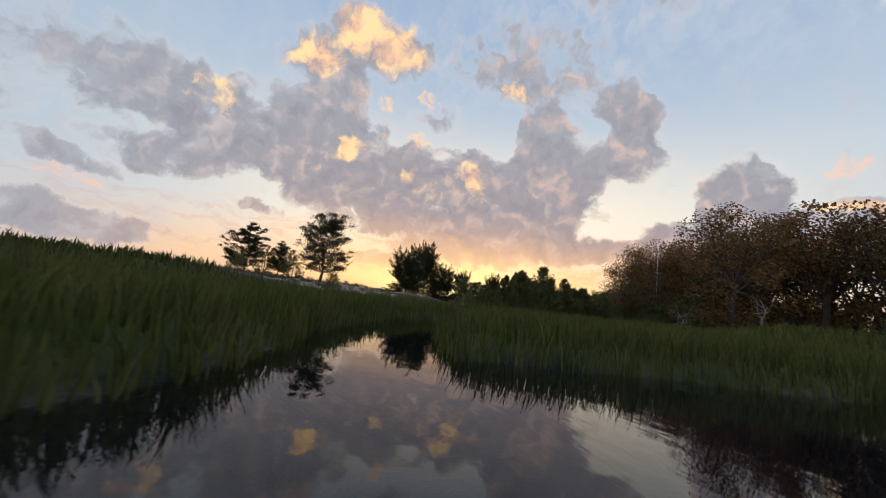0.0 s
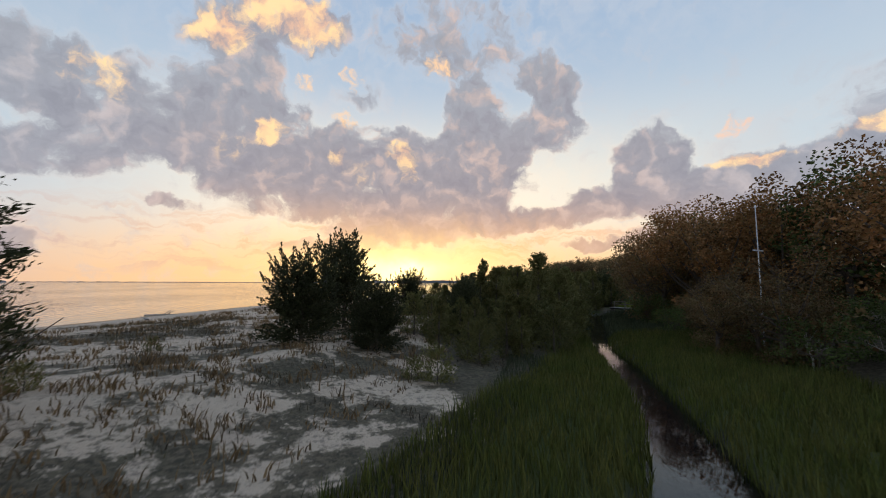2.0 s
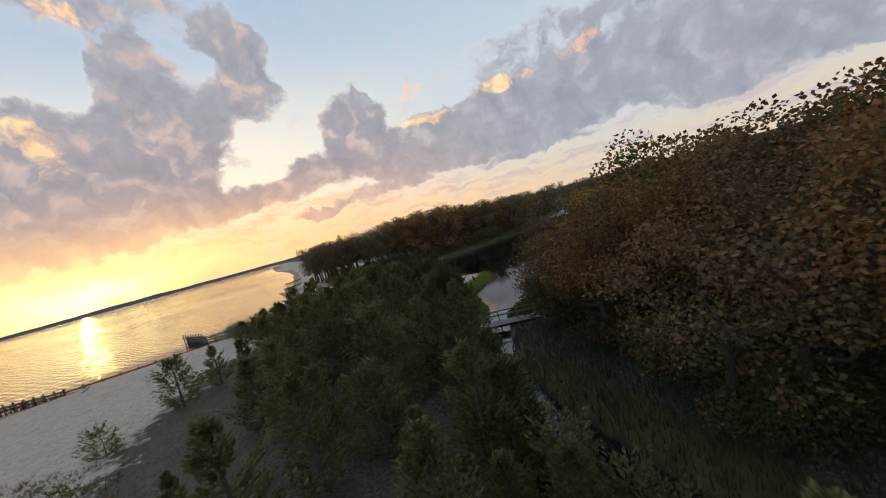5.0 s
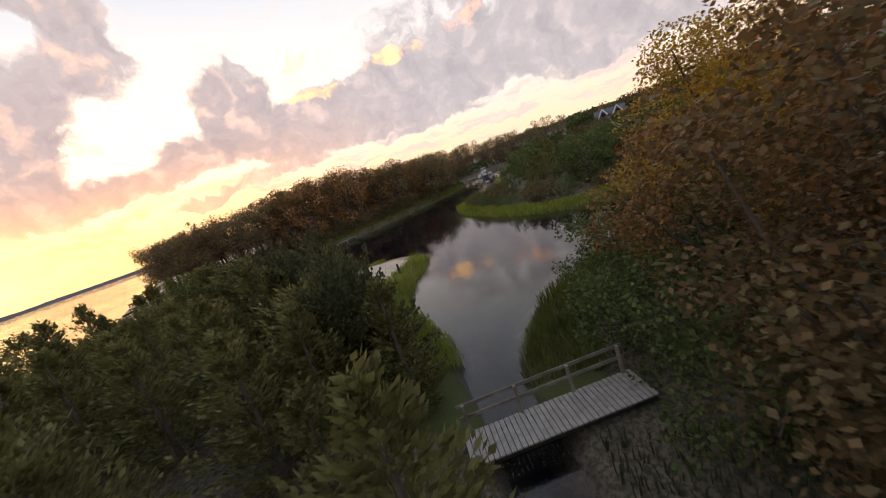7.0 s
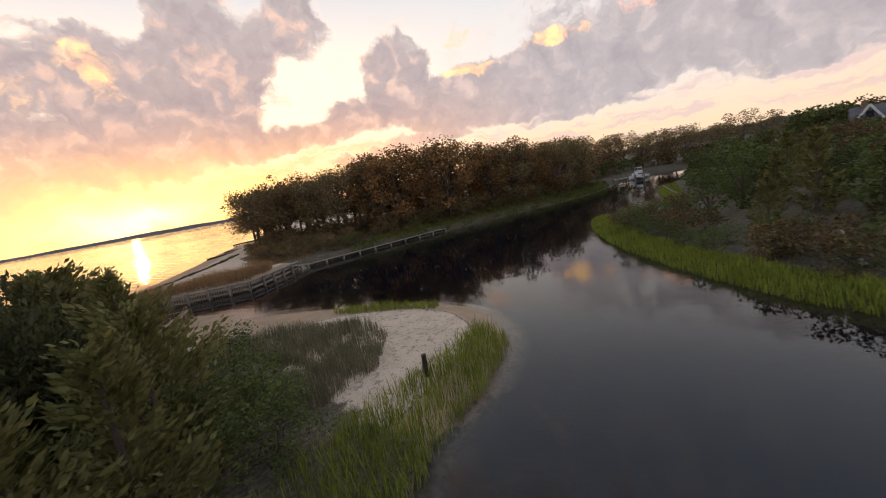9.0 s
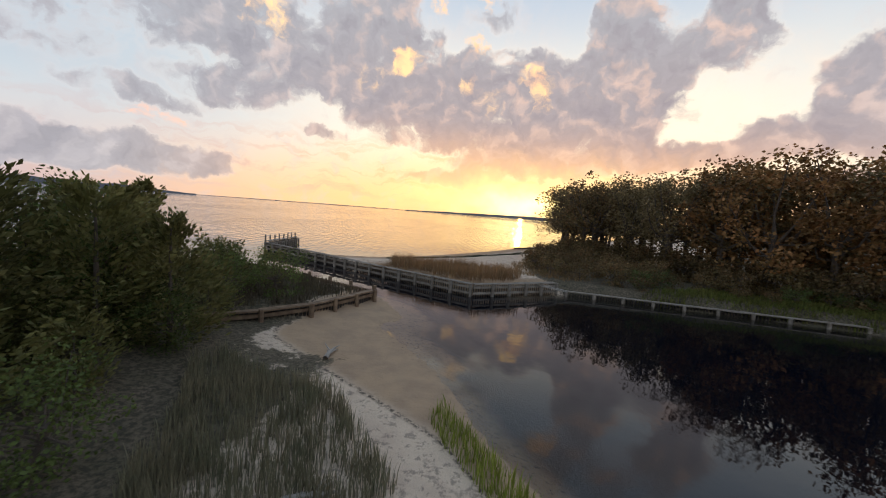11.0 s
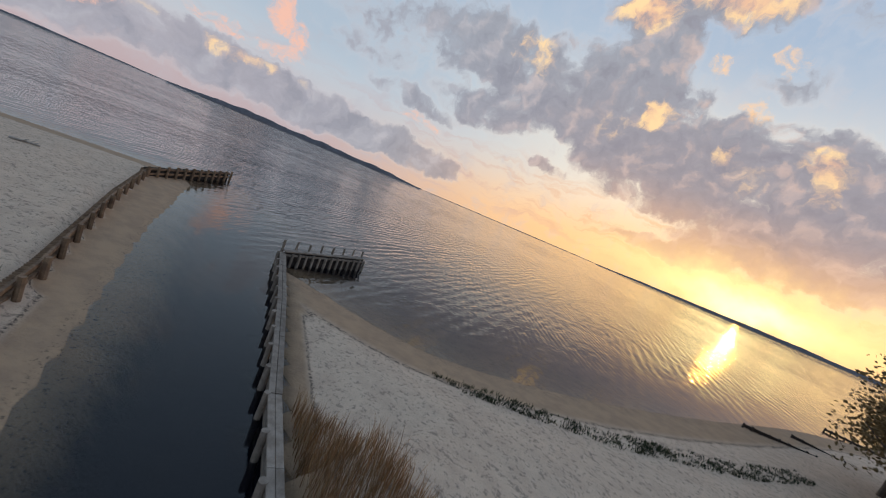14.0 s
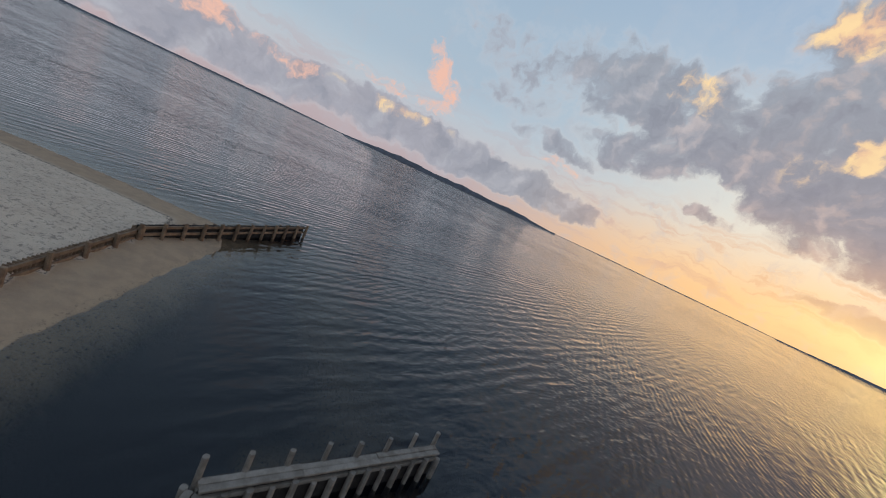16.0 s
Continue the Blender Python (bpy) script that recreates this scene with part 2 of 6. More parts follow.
wisp_on = W.math("MULTIPLY", W.ramp(W.math("ADD", wisp, W.math("ADD", W.math("MULTIPLY", texture, 2.4), W.math("MULTIPLY", fluff, 2.0))), 0.40, 1.5), W.ramp(wisp, 0.0, 0.6, 0.0, 0.95))
colour = W.mix(wisp_on, colour, W.mix(W.ramp(side, 15.0, 60.0), (1.0, 0.66, 0.38), (0.88, 0.53, 0.42)))
trail = W.vmath("SUBTRACT", plane, (4.98, 3.5, 0.0))
trail_along = W.vmath("DOT_PRODUCT", trail, (0.70, 0.71, 0.0), out=1)
trail_off = W.math("ABSOLUTE", W.vmath("DOT_PRODUCT", trail, (0.71, -0.70, 0.0), out=1))
trail_on = W.math("MULTIPLY", W.ramp(W.math("ABSOLUTE", trail_along), 0.2, 0.42, 0.6, 0.0), W.ramp(trail_off, 0.0, 0.07, 1.0, 0.0))
colour = W.mix(trail_on, colour, (0.85, 0.78, 0.76))


def glow(centre, wide, tall, field):
    d = W.vmath("MULTIPLY", W.vmath("SUBTRACT", field, (centre[0] / 10, centre[1] / 10, 0)), (10 / wide, 10 / tall, 0))
    return W.math("POWER", 2.718, W.math("MULTIPLY", W.vmath("DOT_PRODUCT", d, d, out=1), -1.0))


# the glare round the sun, broken by a low band of cloud
colour = W.mix(W.math("MULTIPLY", glow((0.0, 3.0), 30.0, 5.5, torn), 0.66), colour, (1.1, 0.67, 0.30))
colour = W.mix(W.math("MULTIPLY", glow((0.8, 2.5), 13.0, 2.7, torn), 0.97), colour, (1.5, 1.1, 0.44))
colour = W.mix(glow((0.4, 1.9), 4.6, 1.6, torn), colour, (2.1, 1.75, 0.8))
sheet = W.add("ShaderNodeBackground")
W.link(colour, sheet.inputs[0])
sheet.inputs[1].default_value = 1.0
W.link(sheet.outputs[0], W.add("ShaderNodeOutputWorld").inputs[0])

sun = new("sun", bpy.data.lights.new("sun", "SUN"))
sun.data.energy, sun.data.angle, sun.data.color = 0.14, radians(0.5), (1.0, 0.40, 0.08)
sun.matrix_world = look((0, 0, 0), (0, -math.cos(radians(SUN_EL)), -math.sin(radians(SUN_EL))))

# ---- materials ----
def material(name, colour, rough=0.8, scale=3.0, other=None, bump=0.3, detail=30.0, vary=0.0, spec=0.3, through_light=0.0):
    """A two-scale procedural surface. vary: how far each object or loose piece strays in brightness."""
    m = bpy.data.materials.new(name)
    m.use_nodes = True
    n = Nodes(m.node_tree)
    bsdf = m.node_tree.nodes["Principled BSDF"]
    place = n.add("ShaderNodeTexCoord").outputs["Object"]
    big, grain = n.noise(place, scale, 4.0, 0.6), n.noise(place, detail, 4.0, 0.65)
    c = n.mix(n.ramp(big, 0.35, 0.68), colour, other or tuple(v * 0.65 for v in colour))
    c = n.mix(n.ramp(grain, 0.3, 0.75, 0.0, 0.5), c, tuple(v * 0.45 for v in colour))
    if vary:
        piece = n.add("ShaderNodeNewGeometry").outputs["Random Per Island"]
        thing = n.add("ShaderNodeObjectInfo").outputs["Random"]
        gain = n.math("ADD", n.math("MULTIPLY", piece, vary), n.math("MULTIPLY", thing, vary * 0.7))
        c = n.mix(1.0, c, n.xyz(*[n.math("ADD", gain, 1.0 - vary * 0.85)] * 3), "MULTIPLY")
    n.link(c, bsdf.inputs["Base Color"])
    bsdf.inputs["Roughness"].default_value = rough
    bsdf.inputs["Specular IOR Level"].default_value = spec
    if bump:
        b = n.add("ShaderNodeBump")
        b.inputs["Strength"].default_value = bump
        b.inputs["Distance"].default_value = 0.02
        n.link(grain, b.inputs["Height"])
        n.link(b.outputs[0], bsdf.inputs["Normal"])
    if through_light:
        t = n.add("ShaderNodeBsdfTranslucent")
        n.link(c, t.inputs[0])
        mixer = n.add("ShaderNodeMixShader")
        mixer.inputs[0].default_value = through_light
        n.link(bsdf.outputs[0], mixer.inputs[1])
        n.link(t.outputs[0], mixer.inputs[2])
        n.link(mixer.outputs[0], m.node_tree.nodes["Material Output"].inputs[0])
    return m


def leaf(name, colour, other):
    """Leaves that differ clump by clump and tree by tree."""
    return material(name, colour, 0.65, 0.9, other, 0.0, 6.0, 0.75, 0.2, 0.3)


bark = material("bark", (0.13, 0.10, 0.08), 0.9, 4.0, (0.08, 0.065, 0.055), 0.6, 40)
bleached = material("bleached_wood", (0.42, 0.38, 0.34), 0.85, 5.0, (0.3, 0.27, 0.24), 0.5, 45)
timber = material("weathered_timber", (0.30, 0.26, 0.22), 0.85, 2.5, (0.19, 0.155, 0.125), 0.6, 35, 0.5)
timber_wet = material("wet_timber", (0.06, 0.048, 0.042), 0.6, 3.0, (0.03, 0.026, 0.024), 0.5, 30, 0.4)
timber_warm = material("brown_timber", (0.27, 0.185, 0.12), 0.85, 2.5, (0.15, 0.095, 0.065), 0.6, 35, 0.5)
oak_leaf = leaf("oak_leaf", (0.15, 0.115, 0.05), (0.2, 0.105, 0.05))
wood_leaf = leaf("wood_leaf", (0.25, 0.175, 0.085), (0.19, 0.15, 0.07))
rust_leaf = leaf("rust_leaf", (0.33, 0.155, 0.06), (0.2, 0.13, 0.05))
gold_leaf = leaf("gold_leaf", (0.44, 0.25, 0.04), (0.25, 0.19, 0.04))
green_leaf = leaf("green_leaf", (0.11, 0.145, 0.042), (0.075, 0.105, 0.03))
cedar_leaf = leaf("cedar_leaf", (0.15, 0.15, 0.052), (0.19, 0.165, 0.065))
dark_cedar = leaf("dark_cedar", (0.06, 0.068, 0.03), (0.08, 0.08, 0.04))
marsh_blade = leaf("marsh_blade", (0.105, 0.125, 0.028), (0.16, 0.15, 0.042))
dry_blade = leaf("dry_blade", (0.31, 0.20, 0.10), (0.22, 0.145, 0.08))
reed_blade = leaf("reed_blade", (0.40, 0.22, 0.105), (0.28, 0.165, 0.09))
sedge_blade = leaf("sedge_blade", (0.25, 0.215, 0.14), (0.15, 0.155, 0.095))
heath_blade = leaf("heath_blade", (0.13, 0.10, 0.072), (0.17, 0.145, 0.08))
# fresh green grass, its colour raised to include the sunset's backlight
backlit_blade = leaf("backlit_blade", (0.25, 0.28, 0.05), (0.17, 0.21, 0.04))
far_wood = material("far_wood", (0.085, 0.07, 0.045), 0.9, 0.05, (0.05, 0.05, 0.03), 0.0, 0.3)
# wood across the bay: the pale blue haze is put into its colour
distant = material("hazed_wood", (0.10, 0.105, 0.12), 0.9, 0.01, (0.14, 0.14, 0.16), 0.0, 0.05)
weed_blade = leaf("weed_blade", (0.075, 0.085, 0.045), (0.05, 0.06, 0.035))
white_paint = material("white_paint", (0.75, 0.75, 0.76), 0.4, 2.0, (0.66, 0.66, 0.68), 0.05, 20)
grey_shingle = material("grey_shingle", (0.15, 0.15, 0.165), 0.85, 2.0, (0.1, 0.1, 0.115), 0.4, 18)
dark_glass = material("dark_glass", (0.03, 0.035, 0.045), 0.08, 1.0, None, 0.0, 5, 0.0, 0.6)


def ground_material():
    """Sand, dry litter, marsh soil and mud by the masks that the ground carries."""
    m = bpy.data.materials.new("shore_ground")
    m.use_nodes = True
    n = Nodes(m.node_tree)
    bsdf = m.node_tree.nodes["Principled BSDF"]
    place = n.add("ShaderNodeTexCoord").outputs["Object"]
    masks = n.add("ShaderNodeSeparateColor")
    n.link(n.attribute("zone", "Color"), masks.inputs[0])
    sand_m, marsh_m, mud_m = masks.outputs[0], masks.outputs[1], masks.outputs[2]
    wide, mid, grain, fine = n.noise(place, 0.12, 4), n.noise(place, 0.9, 5, 0.65), n.noise(place, 6.0, 4, 0.7), n.noise(place, 45.0, 3, 0.7)
    wet = n.attribute("zone", "Alpha")
    sand = n.mix(n.ramp(mid, 0.35, 0.7), (0.68, 0.53, 0.395), (0.57, 0.43, 0.32))
    sand = n.mix(n.ramp(fine, 0.35, 0.75, 0.0, 0.6), sand, (0.34, 0.295, 0.25))
    specks = n.noise(place, 3.4, 6.0, 0.75)
    sand = n.mix(n.math("MULTIPLY", n.math("ADD", n.ramp(specks, 0.54, 0.60), n.ramp(n.noise(place, 1.1, 7.0, 0.7), 0.60, 0.68), clamp=True), 0.62), sand, (0.15, 0.12, 0.10))
    damp = n.mix(n.ramp(mid, 0.35, 0.7), (0.42, 0.29, 0.185), (0.33, 0.23, 0.155))
    pebbles = n.ramp(n.math("ADD", n.math("MULTIPLY", grain, 0.7), n.math("MULTIPLY", fine, 0.4)), 0.58, 0.70)
    damp = n.mix(n.math("MULTIPLY", pebbles, n.ramp(wet, 0.75, 1.0)), damp, (0.06, 0.05, 0.042))
    sand = n.mix(n.ramp(wet, 0.35, 0.55), sand, damp)
    line = n.math("ABSOLUTE", n.math("SUBTRACT", n.math("ADD", wet, n.math("MULTIPLY", n.math("SUBTRACT", mid, 0.5), 0.10)), 0.42))
    sand = n.mix(n.math("MULTIPLY", n.ramp(line, 0.0, 0.05, 1.0, 0.0), n.ramp(grain, 0.42, 0.58)), sand, (0.09, 0.07, 0.055))
    litter = n.mix(n.ramp(mid, 0.3, 0.7), (0.17, 0.13, 0.09), (0.105, 0.092, 0.058))
    litter = n.mix(n.ramp(grain, 0.4, 0.6, 0.0, 0.85), litter, (0.045, 0.04, 0.028))
    marsh = n.mix(n.ramp(wide, 0.35, 0.65), (0.055, 0.068, 0.02), (0.085, 0.088, 0.03))
    # near black, since it also darkens the deeper bed for light lost in water
    mud = n.mix(n.ramp(mid, 0.3, 0.7), (0.006, 0.006, 0.007), (0.016, 0.014, 0.012))
    edge = n.math("ADD", sand_m, n.math("MULTIPLY", n.math("SUBTRACT", mid, 0.5), 1.3))
    edge = n.math("ADD", edge, n.math("MULTIPLY", n.math("SUBTRACT", grain, 0.5), 0.5))
    c = n.mix(n.ramp(edge, 0.42, 0.58), litter, sand)
    c = n.mix(n.ramp(marsh_m, 0.3, 0.7), c, marsh)
    c = n.mix(n.ramp(mud_m, 0.1, 0.9), c, mud)
    n.link(c, bsdf.inputs["Base Color"])
    n.link(n.ramp(mud_m, 0.2, 0.8, 0.9, 0.45), bsdf.inputs["Roughness"])
    bsdf.inputs["Specular IOR Level"].default_value = 0.25
    b = n.add("ShaderNodeBump")
    b.inputs["Strength"].default_value, b.inputs["Distance"].default_value = 0.8, 0.08
    n.link(n.math("ADD", grain, n.math("MULTIPLY", mid, 1.5)), b.inputs["Height"])
    n.link(b.outputs[0], bsdf.inputs["Normal"])
    return m


def water_material():
    """Clear dark water: the bed shows through, ripples run over the open bay and fade in the sheltered creek."""
    m = bpy.data.materials.new("tidal_water")
    m.use_nodes = True
    n = Nodes(m.node_tree)
    m.node_tree.nodes.clear()
    place = n.add("ShaderNodeTexCoord").outputs["Object"]
    masks = n.add("ShaderNodeSeparateColor")
    n.link(n.attribute("zone", "Color"), masks.inputs[0])
    open_bay, clearness = masks.outputs[0], masks.outputs[1]
    across = n.vmath("DOT_PRODUCT", place, (0.966, 0.259, 0.0), out=1)
    along_crest = n.vmath("DOT_PRODUCT", place, (-0.259, 0.966, 0.0), out=1)
    crests = n.xyz(across, n.math("MULTIPLY", along_crest, 0.34), 0.0)
    bend = n.noise(place, 0.045, 3.0, 0.5)
    phase = n.math("ADD", n.math("MULTIPLY", across, 4.3), n.math("ADD", n.math("MULTIPLY", bend, 16.0), n.math("MULTIPLY", n.noise(crests, 0.30, 2.0, 0.5), 6.0)))
    trains = n.math("MULTIPLY", n.math("SINE", phase), n.ramp(n.noise(crests, 0.16, 2.0, 0.5), 0.35, 0.65, 0.012, 0.05))
    cross = n.math("ADD", n.math("MULTIPLY", n.vmath("DOT_PRODUCT", place, (0.78, 0.62, 0.0), out=1), 8.6), n.math("MULTIPLY", n.noise(crests, 0.5, 2.0, 0.5), 7.0))
    trains = n.math("ADD", trains, n.math("MULTIPLY", n.math("SINE", cross), n.ramp(n.noise(crests, 0.22, 2.0, 0.5), 0.35, 0.65, 0.004, 0.022)))
    chop = n.math("MULTIPLY", n.noise(crests, 0.95, 2.0, 0.5, distort=0.4), 0.26)
    fine = n.math("MULTIPLY", n.noise(n.vmath("MULTIPLY", crests, (1.0, 1.7, 1.0)), 2.8, 2.0, 0.5), 0.08)
    rollers = n.math("MULTIPLY", n.noise(n.vmath("MULTIPLY", crests, (1.0, 0.6, 1.0)), 0.3, 2.0, 0.5), 0.24)
    calm = n.math("ADD", n.noise(place, 0.9, 2.0, 0.5), n.math("MULTIPLY", n.noise(crests, 5.5, 2.0, 0.5), n.ramp(n.noise(place, 0.16, 2.0, 0.5), 0.45, 0.65, 0.05, 0.5)))
    gusts = n.ramp(n.noise(crests, 0.02, 3.0, 0.5), 0.35, 0.65, 0.7, 1.2)
    height = n.math("MULTIPLY", n.math("ADD", n.math("ADD", trains, rollers), n.math("ADD", chop, fine)), n.math("MULTIPLY", open_bay, gusts))
    height = n.math("ADD", height, n.math("MULTIPLY", calm, 0.006))
    b = n.add("ShaderNodeBump")
    b.inputs["Strength"].default_value, b.inputs["Distance"].default_value = 1.0, 1.0
    n.link(height, b.inputs["Height"])
    gloss = n.add("ShaderNodeBsdfGlossy")
    gloss.inputs["Color"].default_value = (0.95, 0.95, 0.95, 1)
    n.link(n.ramp(open_bay, 0.0, 1.0, 0.015, 0.03), gloss.inputs["Roughness"])
    n.link(b.outputs[0], gloss.inputs["Normal"])
    clear = n.add("ShaderNodeBsdfTransparent")
    clear.inputs["Color"].default_value = (0.93, 0.91, 0.86, 1)
    deep = n.add("ShaderNodeBsdfDiffuse")
    deep.inputs["Color"].default_value = (0.002, 0.0032, 0.007, 1)
    inside = n.add("ShaderNodeMixShader")
    n.link(clearness, inside.inputs[0])
    n.link(deep.outputs[0], inside.inputs[1])
    n.link(clear.outputs[0], inside.inputs[2])
    fresnel = n.add("ShaderNodeFresnel")
    fresnel.inputs["IOR"].default_value = 1.42
    n.link(b.outputs[0], fresnel.inputs["Normal"])
    mixer = n.add("ShaderNodeMixShader")
    n.link(fresnel.outputs[0], mixer.inputs[0])
    n.link(inside.outputs[0], mixer.inputs[1])
    n.link(gloss.outputs[0], mixer.inputs[2])
    n.link(mixer.outputs[0], n.add("ShaderNodeOutputMaterial").inputs[0])
    return m


ground_mat, water_mat = ground_material(), water_material()

# ---- building helpers ----
def mesh_of(name, verts, faces, mat=None, smooth=False):
    me = bpy.data.meshes.new(name)
    me.from_pydata([tuple(v) for v in verts] if not isinstance(verts, list) else verts, [], faces if isinstance(faces, list) else faces.tolist())
    if mat:
        me.materials.append(mat)
    if smooth:
        me.shade_smooth()
    me.update()
    return me


def part(name, data, mat, parent, label=""):
    """Links a bmesh, or a mesh, as one mesh object under a thing or a part."""
    if isinstance(data, bmesh.types.BMesh):
        me = bpy.data.meshes.new(name)
        data.to_mesh(me)
        data.free()
        me.materials.append(mat)
        data = me
    ob = new(name, data)
    ob.parent = parent
    return tagged(ob, label)


def thing(name, x, y, z, turn, label, category, group="", kind=""):
    ob = new(name)
    ob.matrix_basis = pose(x, y, z, 0, 0, turn)
    ob.empty_display_size = 0.3
    return tagged(ob, label, category, group, kind)


def curve_through(points, steps=6):
    """A smooth line through the points."""
    p = np.array(points, float)
    p = np.vstack([2 * p[0] - p[1], p, 2 * p[-1] - p[-2]])
    t = np.linspace(0, 1, steps, endpoint=False)[:, None]
    out = [0.5 * (2 * b + (c - a) * t + (2 * a - 5 * b + 4 * c - d) * t ** 2 + (3 * b - a - 3 * c + d) * t ** 3) for a, b, c, d in zip(p, p[1:], p[2:], p[3:])]
    return np.vstack([*out, p[-2:-1]])


def to_line(px, py, line):
    """The distance of points to an open line, and how far along it they lie nearest, in its own parameter."""
    best, where = np.full(px.shape, 1e9), np.zeros(px.shape)
    for i, (a, b) in enumerate(zip(line[:-1], line[1:])):
        dx, dy = b[0] - a[0], b[1] - a[1]
        s = np.clip(((px - a[0]) * dx + (py - a[1]) * dy) / (dx * dx + dy * dy + 1e-9), 0, 1)
        d = np.hypot(px - a[0] - s * dx, py - a[1] - s * dy)
        near = d < best
        best, where = np.where(near, d, best), np.where(near, i + s, where)
    return best, where


def outside(px, py, ring):
    """Signed distance to a closed line: positive outside."""
    d, _ = to_line(px, py, np.vstack([ring, ring[:1]]))
    odd = np.zeros(px.shape, bool)
    for a, b in zip(ring, np.roll(ring, -1, 0)):
        cross = ((a[1] > py) != (b[1] > py)) & (px < (b[0] - a[0]) * (py - a[1]) / (b[1] - a[1] + 1e-12) + a[0])
        odd ^= cross
    return np.where(odd, -d, d)


def step(x, a, b):
    s = np.clip((x - a) / (b - a), 0, 1)
    return s * s * (3 - 2 * s)


def rough(px, py, scale, seed=0.0):
    """Soft sum of waves that stands for uneven ground, about -1 to 1."""
    x, y = px / scale + seed, py / scale - seed * 1.7
    return (np.sin(x * 1.7 + 1.3 * np.sin(y * 1.1)) + np.sin(y * 2.3 + 1.7 * np.sin(x * 0.9 + seed)) + 0.6 * np.sin(x * 4.1 + y * 3.3) + 0.5 * np.sin(x * 7.3 - y * 6.1 + seed)) / 3.1


# ---- the shore in plan ----
BAY_SHORE = curve_through([(-1500, -2200), (-420, -420), (-180, -210), (-118, -130), (-97, -82), (-88.5, -50), (-79.5, -14), (-71, 4), (-63.5, 20), (-57.5, 31)])
EAST_BEACH = curve_through([(-28.5, 31.2), (-24.2, 32.4), (-18.3, 34.3), (-14, 37.2), (-8, 46), (-1, 61), (9, 86), (22, 112), (48, 175), (95, 300), (300, 900), (900, 2400)])
BAY = np.vstack([BAY_SHORE, EAST_BEACH, [(900, 4300), (-4300, 4300), (-4300, -4300)]])
SPIT = curve_through([(-6.0, 12.7), (-3.0, 8.4), (-3.9, 6.6), (-1.3, 3.6), (1.6, 0.1), (3.2, -2.8), (5.5, -5.9), (6.6, -8.7), (6.6, -11.5), (4.9, -15.0), (1.3, -17.2), (-2.7, -18.8), (-8, -22.2), (-13.0, -28.6), (-15.5, -31.2)], 4)
COVE = curve_through([(-15.2, -32.6), (-11, -31.6), (-6.4, -32.2), (-2.5, -33.6), (2.0, -35.4), (7.6, -39), (14, -46), (21, -50), (27, -47), (22, -39), (17, -34.5), (13.2, -30), (13.3, -25.5), (17.2, -18.7),
                      (23.8, -10.8), (30.5, -5.4), (34.6, -3.4), (36.4, -5.4), (38, -9), (50, -5), (64, 1), (80, 3), (97, 4), (107, 12), (100, 23), (90, 23), (80, 18.5), (70, 16.2), (61.5, 15.8), (36, 19.2), (28.6, 20.5)], 4)
LAGOON = np.vstack([[(-54.5, 32.6), (-50, 30.3), (-46, 28.5), (-41.5, 26.8), (-34.6, 23.8), (-27.4, 21.2), (-20.5, 18.8), (-13.5, 16.2)], SPIT, COVE, [(14.4, 21.9), (7.3, 22.5), (0.3, 17.3), (-29, 31.3), (-29, 40), (-61.5, 40)]])
CREEK = [(-48, -150, 9), (-49.2, -122, 10), (-51.0, -112, 8.0), (-54.1, -105.5, 3.0), (-54.4, -100.5, 2.8), (-53.6, -95, 3.2), (-50.7, -89.5, 4.0), (-47.6, -85.0, 2.8), (-44.4, -79.2, 1.9), (-41.6, -72.5, 1.8), (-38.4, -64, 1.6), (-32.5, -53, 1.7),
         (-27.2, -42.6, 1.9), (-21.9, -37.2, 1.7), (-15.4, -31.8, 2.0), (-11.5, -29, 3.0)]
POOL = curve_through([(-57.2, -113.4), (-55.5, -109.4), (-55.3, -107.2), (-55.2, -105.2), (-54.2, -104.0), (-52.9, -105.0), (-50.5, -104.7), (-48.3, -104.3), (-46, -104.5), (-43, -104.0), (-39, -104.8), (-36, -109), (-36, -122), (-42, -140), (-60, -140), (-62, -122)], 4)
CREEK_LINE = curve_through([c[:2] for c in CREEK], 5)
CREEK_WIDE = np.interp(np.arange(len(CREEK_LINE)) / 5, np.arange(len(CREEK)), [c[2] for c in CREEK])


def plan(px, py):
    """Distances from the bay, the lagoon and the creek (negative in the water)."""
    px, py = np.asarray(px, float), np.asarray(py, float)
    d, s = to_line(px, py, CREEK_LINE)
    creek = np.minimum(d - np.interp(s, np.arange(len(CREEK_WIDE)), CREEK_WIDE) / 2, outside(px, py, POOL))
    return outside(px, py, BAY), outside(px, py, LAGOON), creek


